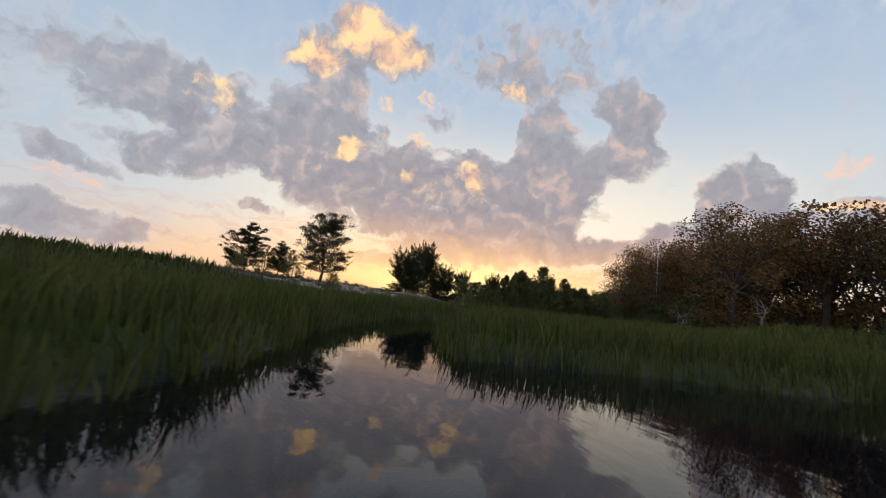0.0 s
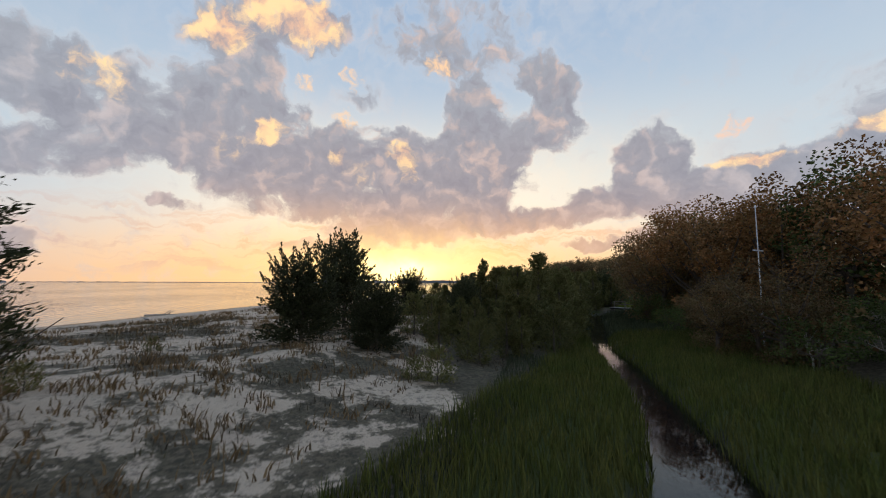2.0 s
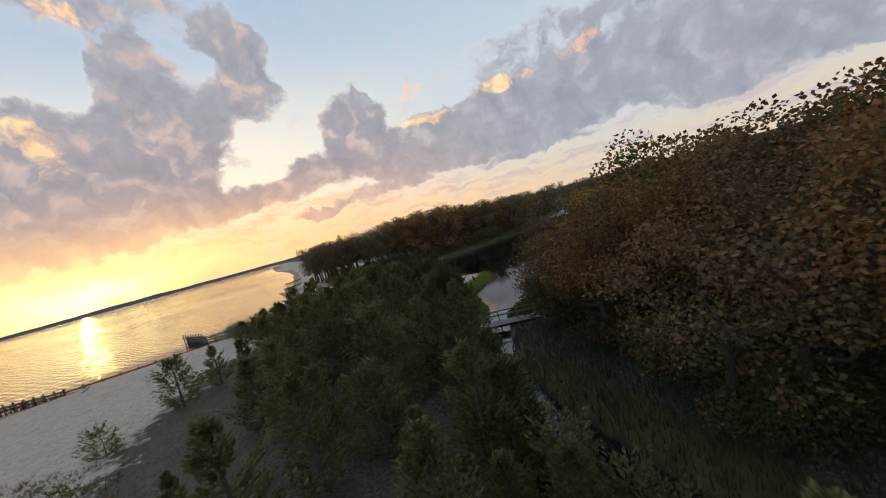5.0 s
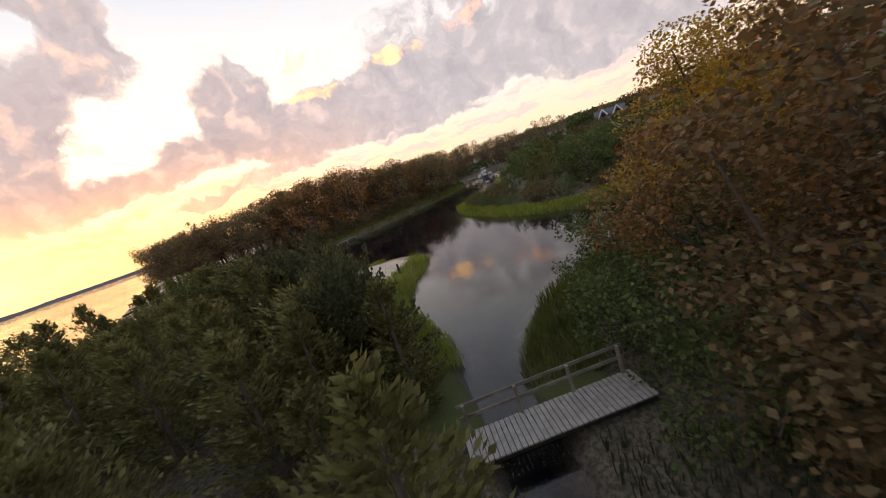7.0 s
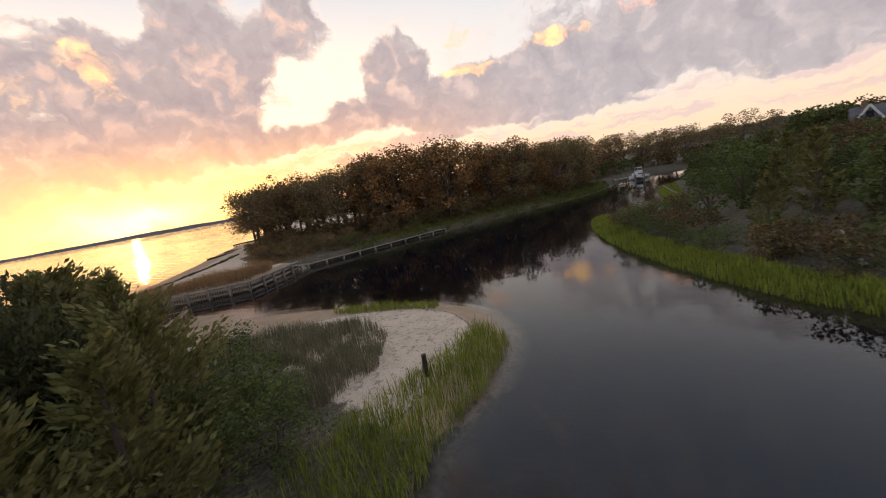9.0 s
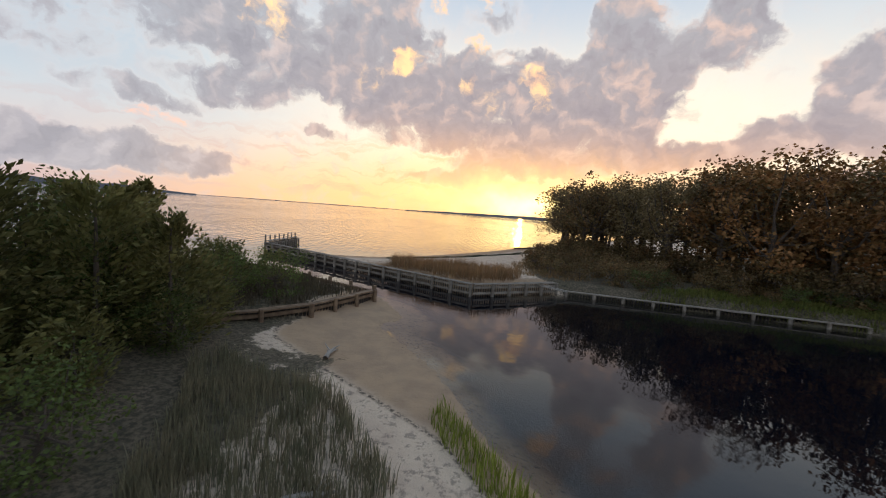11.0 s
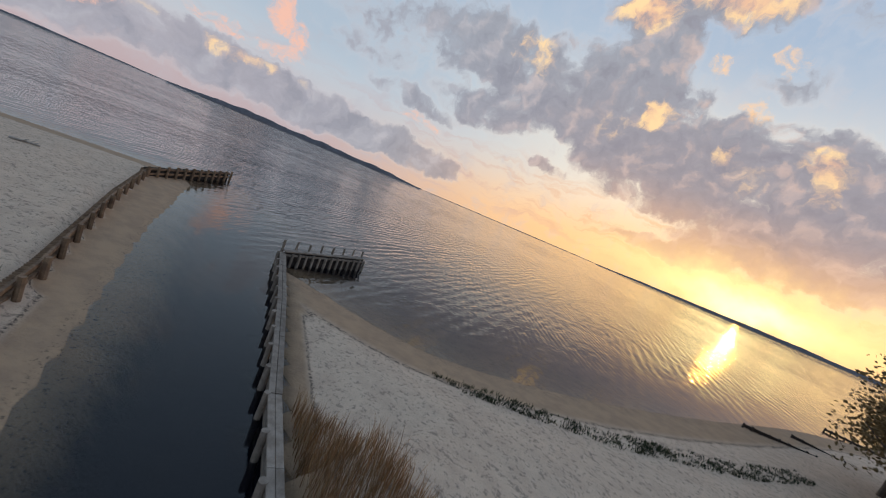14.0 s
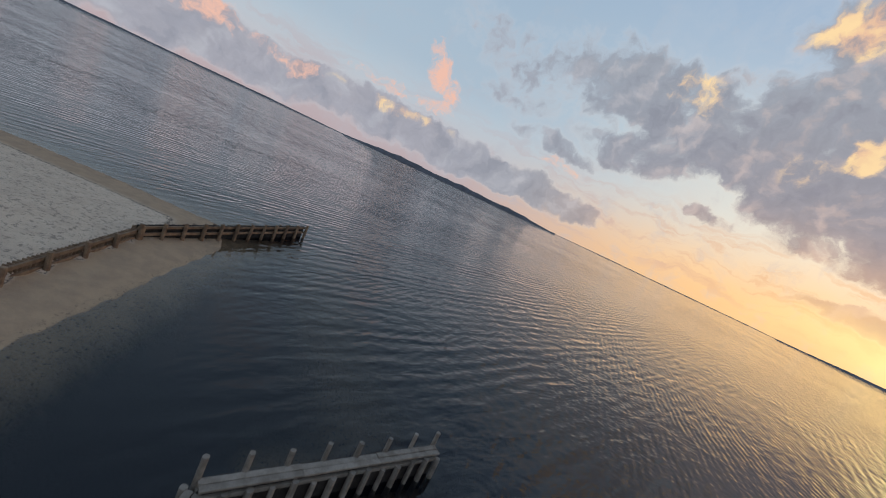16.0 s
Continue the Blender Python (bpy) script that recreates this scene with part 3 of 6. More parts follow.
def height(px, py, shore=None):
    px, py = np.asarray(px, float), np.asarray(py, float)
    b, l, c = shore or plan(px, py)
    bumps, hump = rough(px, py, 2.2), rough(px, py, 9.0, 2.0)
    beach = np.where(b > 0, 1.0 * step(b, -1, 13) + 0.35 * step(b, 10, 22), (b * 0.09).clip(-2.5, 0))
    sandy = step(px, -12, -5) * step(-px, -9.5, -6) * step(py, -17, -14) * step(-py, -14, -9)
    shelf = to_line(px, py, np.array([(-62.0, 38.6), (-49.2, 26.0), (-38, 22.0), (-6.2, 11.0)]))[0]
    quay = to_line(px, py, np.array([(-30.5, 40.8), (-29, 31.4), (-12.4, 23.1), (0.3, 17.3), (7.3, 22.6)]))[0]
    inland = np.where(l > 0, 0.32 * step(l, 0, 1.2) + 0.028 * l.clip(0, 50) + 0.35 * step(l, 6, 14), np.where(shelf < 12, np.minimum(l * 0.07 - 0.45 * (-l - 1.8).clip(0, 9), -1.7 * step(6.5 - quay, 0, 3.5) * (l < 0)), l * 0.26).clip(-2.2, 0))
    inland = inland * (1 - 0.55 * sandy * (l > 0))
    east = step(py, 16, 19) * step(px + 0.48 * py, -12, -9)
    inland = inland + np.where(l > 0.35, 0.75 * east * step(l, 0.3, 0.9), 0)
    wall_y, wall_x = np.interp(px, [-62, -49.2, -38, -23.2, -6.2], [38.6, 26, 22, 17.3, 11.0]), np.interp(py, [0.4, 3.4, 5.6, 9.2, 11.0], [-12.4, -9.4, -7.9, -6.7, -6.2])
    west = step(wall_y - py, 0.1, 0.5) * np.where(py < 11.0, step(wall_x - px, 0.1, 0.5), 1.0) * (py > 1.2) * (l > 0)
    inland = inland + 0.55 * west
    inland = np.where((l > 0) & (px < -9) & (py > wall_y), np.minimum(inland, 0.04 + 0.085 * l), inland)
    bank = np.where(c > 0, 0.34 * step(c, 0, 0.5) + 0.012 * c + 1.25 * step(c, 7, 17), (c * 0.7).clip(-1.1, 0))
    marsh_side = step(-py, 105, 130)
    bank = bank * (1 - 0.55 * marsh_side * step(c, 5, 9))
    z = np.minimum(np.minimum(beach, inland), bank)
    dry = step(z, 0.25, 1.0)
    z = z + dry * (0.10 * bumps + 0.16 * hump)
    hill = 1.8 * step(px, 45, 110) * step(-py, -10, 30) + 2.5 * step(px, 30, 80) * step(py, 25, 60) + 3.0 * step(-py, 90, 220) * step(px, -30, 60)
    return z + hill * step(np.minimum(b, l), 4, 26)


def axis_lines(a, b, spacing, far):
    inner = list(np.arange(a, b, spacing))
    grow, out, x = spacing, [], b
    while x < far:
        out.append(x)
        grow *= 1.16
        x += grow
    grow, back, x = spacing, [], a - spacing
    while x > -far:
        back.append(x)
        grow *= 1.16
        x -= grow
    return np.array([-far, *back[::-1], *inner, *out, far])


def sheet_mesh(name, gx, gy, z, mat):
    nx, ny = len(gx), len(gy)
    px, py = np.meshgrid(gx, gy)
    verts = np.stack([px.ravel(), py.ravel(), np.broadcast_to(z, px.shape).ravel()], 1)
    i = (np.arange(ny - 1)[:, None] * nx + np.arange(nx - 1)).ravel()
    me = bpy.data.meshes.new(name)
    me.vertices.add(len(verts))
    me.vertices.foreach_set("co", verts.ravel())
    quads = np.stack([i, i + 1, i + nx + 1, i + nx], 1)
    me.loops.add(quads.size)
    me.loops.foreach_set("vertex_index", quads.ravel())
    me.polygons.add(len(quads))
    me.polygons.foreach_set("loop_start", np.arange(len(quads)) * 4)
    me.update(calc_edges=True)
    me.shade_smooth()
    me.materials.append(mat)
    return me


gx, gy = axis_lines(-98, 48, 0.75, 4300), axis_lines(-122, 100, 0.75, 4300)
PX, PY = np.meshgrid(gx, gy)
shores = plan(PX, PY)
bay_d, lag_d, creek_d = shores
GZ = height(PX, PY, shores)
ground_me = sheet_mesh("ground", gx, gy, GZ, ground_mat)
near_water = np.minimum(np.minimum(bay_d, lag_d), creek_d)
sand = step(24 - bay_d, 0, 10) * step(PY, -66, -50) + step(13 - bay_d, 0, 5)
sand = np.maximum(sand, (0.50 + 0.24 * rough(PX, PY, 3.6, 4.0)) * step(44 - bay_d, 0, 12) * step(PY, -92, -84))
sand = np.maximum(sand, step(27 - bay_d, 0, 6) * step(PY, -62, -46))
sand = np.maximum(sand, 0.9 * step(38 - bay_d, 0, 6) * step(PY, -40, -30))
for cx, cy, r in ((-54.6, -80.1, 2.4), (-56.2, -82.0, 2.6), (-53.1, -75.7, 1.8), (-56.5, -70.5, 1.6), (-59.5, -77.5, 2.0), (-62.5, -72.0, 2.2)):
    sand = np.maximum(sand, 0.56 * np.exp(-((PX - cx) ** 2 + (PY - cy) ** 2) / r ** 2))
sand = np.maximum(sand, (0.46 + 0.36 * rough(PX, PY, 1.9, 6.0)) * step(PX, -64, -60) * step(-PX, 49, 51.5) * step(PY, -84, -80) * step(-PY, 50, 54))
sand = np.maximum(sand, step(PX, -8, -4) * step(-PX, -9.5, -7) * step(PY, -20, -17) * step(-PY, -14, -10) * step(4.5 - np.abs(PX - 2.5), -3, 0))
sand = np.maximum(sand, step(PX, -12, -8) * step(-PX, 2, 4) * step(PY, -1, 2) * step(-PY, -14, -11))
sand = np.maximum(sand, step(7 - np.abs(lag_d), 0, 2) * step(PY - 14 + 0.33 * (PX + 6.5), -4, -1) * step(-PX, 5, 9) * step(-PY, -40, -30) * (to_line(PX, PY, np.array([(-6.5, 12.0), (-23, 17.6), (-49, 26), (-62, 38.6)]))[0] < 7.5))
sand = np.maximum(sand, step(PX + 0.5 * PY, -18, -10) * step(PY, 24, 30) * step(26 - bay_d, 0, 8))
west_bank = PX < np.interp(PY, [c[1] for c in CREEK], [c[0] for c in CREEK])
marsh = step(np.where(west_bank, 3.6, 7.5) - creek_d, -1.5, 1.5) * (creek_d > -0.2) * step(-PX, 20, 26) * np.maximum(step(-PY, 66, 74), step(3.0 - creek_d, -1, 1))
marsh = np.maximum(marsh, step(3.5 - lag_d, 0, 1.5) * (lag_d > 0) * step(PX, 9, 14) * step(-PY, -14, -10) * step(PY, -35, -32))
marsh = np.maximum(marsh, step(4 - lag_d, 0, 1.5) * (lag_d > 0) * step(-PY, 17, 21) * step(-PX, -11, -8))
marsh = np.maximum(marsh, step(-PY, 88, 96) * step(60 - np.abs(PX + 60), 0, 20) * (creek_d > -0.2))
marsh *= 1 - np.clip(step(11 - bay_d, 0, 4), 0, 1)
sand *= 1 - 0.9 * step(PX, 3, 6) * step(PY, 22, 24) * step(-PY, -52, -44) * step(PX + 0.28 * (PY - 22), 5, 8)
sand *= 1 - 0.95 * step(PX, 7.5, 9) * step(-PX, -88, -80) * step(PY, 18, 20) * step(-PY, -48, -42)
sand *= 1 - 0.85 * step(-PX, 7, 9) * step(PX, -26, -22) * step(PY, -4, 0) * step(11.2 - 0.36 * (PX + 7) - PY, 0, 1.5)
wet = np.clip(1.0 - bay_d / 6.5, 0, 1)
wet = np.maximum(wet, np.clip(1.0 - lag_d / 2.6, 0, 1) * step(-PX, -8, -6) * step(PY, -24, -20))
wet = np.maximum(wet, 0.62 * step(PX, -10, -7) * step(-PX, -6, -4) * step(PY - 0.6 * (2 - PX), -6, -2.5) * step(-PY, -14, -12))
inlet = step(-PX, 5, 9) * step(PY, 9, 13)
wet = np.maximum(wet, 0.6 * inlet * step(PY - np.interp(PX, [-62, -49.2, -38, -23.2, -6.2], [38.6, 26, 22, 17.3, 11.0]), -0.2, 0.2) * (lag_d < 8) * (PX < -6) * (PY < 1.15 * (-PX) - 8))
# mud along the creek edges; elsewhere depth alone darkens the bed, for light lost
mud = np.clip(step(-GZ, 0.02 + 0.2 * inlet, 0.45 + 0.5 * inlet) + step(0.35 - np.abs(creek_d), 0, 0.3) * 0.9, 0, 1) * np.where(bay_d < 0, step(-GZ, 0.5, 1.6), 1)
zone = ground_me.color_attributes.new("zone", "FLOAT_COLOR", "POINT")
zone.data.foreach_set("color", np.stack([np.clip(sand, 0, 1), np.clip(marsh, 0, 1), mud, wet], -1).ravel().astype(np.float32))
tagged(new("ground", ground_me), "sandy shore with dry litter, marsh soil and dark creek mud", "ground", kind="structure")

wx, wy = axis_lines(-98, 60, 1.5, 4300), axis_lines(-130, 70, 1.5, 4300)
water_me = sheet_mesh("water", wx, wy, 0.0, water_mat)
VX, VY = np.meshgrid(wx, wy)
wb, wl, wc = plan(VX, VY)
open_water = step(-wb, -6, 14) * (0.55 + 0.45 * step(-wb, 5, 60))
zone = water_me.color_attributes.new("zone", "FLOAT_COLOR", "POINT")
clearness = np.exp(-1.35 * np.clip(-height(VX, VY, (wb, wl, wc)), 0, 3)) * 0.96
zone.data.foreach_set("color", np.stack([open_water, clearness, clearness, np.ones_like(open_water)], -1).ravel().astype(np.float32))
tagged(new("water", water_me), "tidal water, rippled on the bay and glassy in the creek", "water", kind="structure")


def far_shore(name, a0, a1, dist, tall, seed, label, mat=distant):
    """A low wooded shore across the bay with an uneven top."""
    n = int(abs(a1 - a0) * 6) + 2
    a = np.radians(np.linspace(a0, a1, n))
    s = np.linspace(0, 1, n)
    top = tall * (0.25 + 0.75 * step(s, 0, 0.25) * step(1 - s, 0, 0.25)) * (0.8 + 0.2 * rough(s * 40, s * 7, 3.0, seed)) + 1.2 * rough(s * 300, s, 2.0, seed)
    front = np.stack([np.sin(a) * dist, np.cos(a) * dist], 1)
    back = front * 1.06
    verts = [(*p, -1.0) for p in front] + [(*(p * 1.012), t * 0.85) for p, t in zip(front, top)] + [(*(p * 1.03), t) for p, t in zip(front, top)] + [(*p, -1.0) for p in back]
    faces = [(r * n + i, r * n + i + 1, (r + 1) * n + i + 1, (r + 1) * n + i) for r in range(3) for i in range(n - 1)]
    tagged(new(name, mesh_of(name, verts, faces, mat, True)), label, "far shore", kind="structure")


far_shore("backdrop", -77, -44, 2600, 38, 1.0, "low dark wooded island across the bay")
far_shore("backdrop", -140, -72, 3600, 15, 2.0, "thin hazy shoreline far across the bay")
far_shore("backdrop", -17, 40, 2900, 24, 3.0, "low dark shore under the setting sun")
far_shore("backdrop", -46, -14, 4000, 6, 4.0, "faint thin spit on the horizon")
far_shore("backdrop", 46, 165, 330, 12, 5.0, "low wooded rise far behind the houses", far_wood)

# ---- timber walls of the inlet ----
def tube(bm, a, b, r0, r1, sides=8, cap=True, wob=0.0):
    """A tapered round bar from a to b."""
    a, b = Vector(a), Vector(b)
    axis = (b - a).normalized()
    side = axis.orthogonal().normalized()
    other = axis.cross(side)
    rings = []
    for p, r in ((a, r0), (b, r1)):
        rings.append([bm.verts.new(p + (side * math.cos(t) + other * math.sin(t)) * r * (1 + wob * random.uniform(-1, 1)) + axis * wob * r * random.uniform(-1.5, 1.5) * (p is b)) for t in (2 * math.pi * k / sides for k in range(sides))])
    for k in range(sides):
        bm.faces.new((rings[0][k], rings[0][(k + 1) % sides], rings[1][(k + 1) % sides], rings[1][k]))
    if cap:
        bm.faces.new(rings[1])
        bm.faces.new(rings[0][::-1])


def beam(bm, a, b, wide, tall, bevel=0.012):
    """A squared timber from a to b, with its long edges eased."""
    a, b = Vector(a), Vector(b)
    axis = (b - a).normalized()
    side = axis.cross(Vector((0, 0, 1))).normalized() if abs(axis.z) < 0.95 else Vector((1, 0, 0))
    up = side.cross(axis)
    w, t, e = wide / 2, tall / 2, min(bevel, wide / 4, tall / 4)
    outline = [(-w + e, -t), (w - e, -t), (w, -t + e), (w, t - e), (w - e, t), (-w + e, t), (-w, t - e), (-w, -t + e)]
    rings = [[bm.verts.new(p + side * x + up * y) for x, y in outline] for p in (a, b)]
    for k in range(8):
        bm.faces.new((rings[0][k], rings[0][(k + 1) % 8], rings[1][(k + 1) % 8], rings[1][k]))
    bm.faces.new(rings[1])
    bm.faces.new(rings[0][::-1])


def along(line, gap):
    """Places every gap metres along a line, with the direction there."""
    out = []
    for (x0, y0), (x1, y1) in zip(line, line[1:]):
        n = max(1, round(math.hypot(x1 - x0, y1 - y0) / gap))
        out += [(x0 + (x1 - x0) * k / n, y0 + (y1 - y0) * k / n) for k in range(n)]
    return out + [line[-1]]


def bulkhead(name, line, label, top, gap, water_side, wood, pile_up=0.35, tall_every=0, cap=True, rails=1, foot=-1.2, planks=0.24, group="", stubs=0.0, stout=1.0):
    """A driven timber wall: round piles on the water side, horizontal rails, upright sheeting and a flat cap, each piece its own part."""
    x0, y0 = line[0]
    wall = thing(name, x0, y0, 0, 0, label, "timber wall", group)
    rel = [(x - x0, y - y0) for x, y in line]
    for (ax, ay), (bx, by) in zip(rel, rel[1:]):
        length = math.hypot(bx - ax, by - ay)
        ux, uy = (bx - ax) / length, (by - ay) / length
        ox, oy = -uy * water_side, ux * water_side
        n = max(1, round(length / planks))
        for k in range(n):
            bm = bmesh.new()
            s = (k + 0.5) * length / n
            t = top - 0.12 + random.uniform(-0.03, 0.0)
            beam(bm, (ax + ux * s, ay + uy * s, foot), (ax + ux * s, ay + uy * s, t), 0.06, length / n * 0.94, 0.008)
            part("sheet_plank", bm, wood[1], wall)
        for r in range(rails):
            bm = bmesh.new()
            zr = top - 0.28 - 0.5 * r
            beam(bm, (ax + ox * 0.14, ay + oy * 0.14, zr), (bx + ox * 0.14, by + oy * 0.14, zr), 0.14, 0.2)
            part("rail", bm, wood[0], wall)
        if cap:
            m = max(1, round(length / 3.6))
            for k in range(m):
                s0, s1 = k * length / m + 0.01, (k + 1) * length / m - 0.01
                for off in (-0.13, 0.13):
                    bm = bmesh.new()
                    lift = top + random.uniform(-0.02, 0.02)
                    beam(bm, (ax + ux * s0 + ox * (off + .06), ay + uy * s0 + oy * (off + .06), lift), (ax + ux * s1 + ox * (off + .06), ay + uy * s1 + oy * (off + .06), lift + random.uniform(-0.02, 0.02)), 0.24, 0.09)
                    part("cap_plank", bm, wood[0], wall)
    for k, (x, y) in enumerate(along(rel, gap)):
        i = 0 if len(rel) < 2 else min(range(len(rel) - 1), key=lambda q: abs((x - rel[q][0]) * (rel[q + 1][1] - rel[q][1]) - (y - rel[q][1]) * (rel[q + 1][0] - rel[q][0])) / math.dist(rel[q], rel[q + 1]) + (0 if min(rel[q][0], rel[q + 1][0]) - .1 <= x <= max(rel[q][0], rel[q + 1][0]) + .1 else 9))
        dx, dy = rel[i + 1][0] - rel[i][0], rel[i + 1][1] - rel[i][1]
        d = math.hypot(dx, dy)
        ox, oy = -dy / d * water_side, dx / d * water_side
        bm = bmesh.new()
        up = top + pile_up * random.uniform(0.6, 1.2) if not tall_every or k % tall_every else top + pile_up + random.uniform(0.5, 0.75)
        r = random.uniform(0.12, 0.155) * stout
        lean = random.uniform(-0.05, 0.05)
        tube(bm, (x + ox * 0.36, y + oy * 0.36, foot), (x + ox * (0.36 + lean), y + oy * (0.36 + lean), up), r * 1.08, r, 9, True, 0.08)
        part("post", bm, wood[0], wall)
    if stubs:
        (ax, ay), (bx, by) = rel[0], rel[1]
        length = math.hypot(bx - ax, by - ay)
        ux, uy = (bx - ax) / length, (by - ay) / length
        ox, oy = uy * water_side, -ux * water_side
        for x, y in along(rel, stubs):
            bm = bmesh.new()
            r = random.uniform(0.09, 0.13)
            tube(bm, (x + ox * 0.26, y + oy * 0.26, foot), (x + ox * 0.22, y + oy * 0.22, top - random.uniform(0.1, 0.35)), r * 1.1, r, 8, True, 0.1)
            part("stub_post", bm, wood[0], wall)
        bm = bmesh.new()
        beam(bm, (ax + ox * 0.12, ay + oy * 0.12, top - 0.3), (bx + ox * 0.12, by + oy * 0.12, top - 0.3), 0.12, 0.16)
        part("rail", bm, wood[0], wall)
    return wall


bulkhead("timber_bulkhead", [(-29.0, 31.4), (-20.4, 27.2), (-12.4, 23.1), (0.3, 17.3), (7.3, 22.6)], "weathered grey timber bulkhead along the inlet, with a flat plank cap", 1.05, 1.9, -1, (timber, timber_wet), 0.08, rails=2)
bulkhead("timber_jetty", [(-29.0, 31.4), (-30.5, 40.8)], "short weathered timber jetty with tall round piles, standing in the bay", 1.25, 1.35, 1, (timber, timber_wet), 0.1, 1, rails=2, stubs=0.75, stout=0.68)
bulkhead("timber_bulkhead", [(-49.2, 26.0), (-38, 22.0), (-23.2, 17.3), (-6.2, 11.0)], "brown timber wall holding the beach beside the inlet", 1.15, 2.4, 1, (timber_warm, timber_warm), 0.12, cap=False, rails=2)
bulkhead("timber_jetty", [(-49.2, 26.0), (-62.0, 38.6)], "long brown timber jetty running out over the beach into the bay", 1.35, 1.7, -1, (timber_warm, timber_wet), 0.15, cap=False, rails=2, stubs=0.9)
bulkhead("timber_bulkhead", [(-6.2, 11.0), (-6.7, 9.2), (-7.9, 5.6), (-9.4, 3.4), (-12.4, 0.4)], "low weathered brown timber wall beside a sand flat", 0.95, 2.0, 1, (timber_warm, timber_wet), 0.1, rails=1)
bulkhead("low_timber_wall", [(8.4, 22.3), (18, 21.6), (30.5, 20.6)], "low dark rotting timber wall along the wooded shore", 0.42, 2.4, -1, (timber, timber_wet), 0.05, rails=0)

# ---- trees and shrubs ----

def leaf_quads(centres, axes, long_, wide, rng):
    """Rhombic leaves at the centres, along the axes, turned at random about them."""
    n = len(centres)
    axes = axes / (np.linalg.norm(axes, axis=1, keepdims=True) + 1e-9)
    side = np.cross(axes, rng.normal(size=(n, 3)))
    side /= np.linalg.norm(side, axis=1, keepdims=True) + 1e-9
    l = long_ * rng.uniform(0.6, 1.3, (n, 1))
    w = wide * rng.uniform(0.6, 1.3, (n, 1))
    return np.stack([centres - axes * l / 2, centres + side * w / 2 - axes * l * 0.05, centres + axes * l / 2, centres - side * w / 2 - axes * l * 0.05], 1).reshape(-1, 3)


def quads_mesh(name, verts, mat):
    n = len(verts) // 4
    me = bpy.data.meshes.new(name)
    me.vertices.add(n * 4)
    me.vertices.foreach_set("co", np.ascontiguousarray(verts, np.float32).ravel())
    me.loops.add(n * 4)
    me.loops.foreach_set("vertex_index", np.arange(n * 4, dtype=np.int32))
    me.polygons.add(n)
    me.polygons.foreach_set("loop_start", np.arange(n, dtype=np.int32) * 4)
    me.update(calc_edges=True)
    me.materials.append(mat)
    return me


def limb(bm, points, r0, r1, sides=6):
    pts = [Vector(p) for p in points]
    for k, (a, b) in enumerate(zip(pts, pts[1:])):
        ra, rb = (r0 + (r1 - r0) * q / (len(pts) - 1) for q in (k, k + 1))
        tube(bm, a, b, ra, rb, sides, k == len(pts) - 2)


def oak_parts(h, r, seed, leaves, size, low=0.28):
    """Trunk, limbs and crown of a broad, uneven deciduous tree, as meshes."""
    rng = np.random.default_rng(seed)
    random.seed(seed)
    trunk = bmesh.new()
    bend = rng.normal(0, 0.25, 2)
    fork = Vector((bend[0], bend[1], h * 0.42))
    limb(trunk, [(0, 0, -0.4), (bend[0] * 0.4, bend[1] * 0.4, h * 0.2), fork], 0.024 * h, 0.016 * h, 8)
    clumps = []
    for k in range(11):
        a, up = k * 2.4 + rng.uniform(-0.4, 0.4), rng.uniform(0.45, 1.0)
        reach = r * rng.uniform(0.55, 1.0) * math.sqrt(max(0.05, 1 - (up - 0.55) ** 2 * 2.6))
        tip = Vector((math.cos(a) * reach, math.sin(a) * reach, h * up * 0.94))
        start = fork * rng.uniform(0.55, 1.0)
        mid = (start + tip) / 2 + Vector((0, 0, -0.06 * h)) + Vector(rng.normal(0, 0.25, 3))
        limb(trunk, [start, mid, tip], 0.010 * h, 0.003 * h, 5)
        clumps += [(tip, 1.0), (mid * 0.35 + tip * 0.65, 0.8)]
    for k in range(26):
        a, up = rng.uniform(0, 6.283), rng.uniform(low, 1.0)
        wide = math.sqrt(max(0.08, 1 - ((up - 0.58) / 0.52) ** 2))
        d = r * wide * rng.uniform(0.45, 0.98)
        clumps.append((Vector((math.cos(a) * d, math.sin(a) * d, h * up * 0.96)), rng.uniform(0.6, 1.05)))
    per = max(8, leaves // len(clumps))
    centres = []
    for c, s in clumps:
        v = rng.normal(size=(per, 3))
        v /= np.linalg.norm(v, axis=1, keepdims=True)
        v *= rng.uniform(0.15, 1.0, (per, 1)) ** 0.4 * r * 0.36 * s
        v[:, 2] *= 0.7
        centres.append(v + np.array(c))
    centres = np.vstack(centres)
    verts = leaf_quads(centres, rng.normal(size=centres.shape) * (1, 1, 0.6), size, size * 0.72, rng)
    return trunk, verts


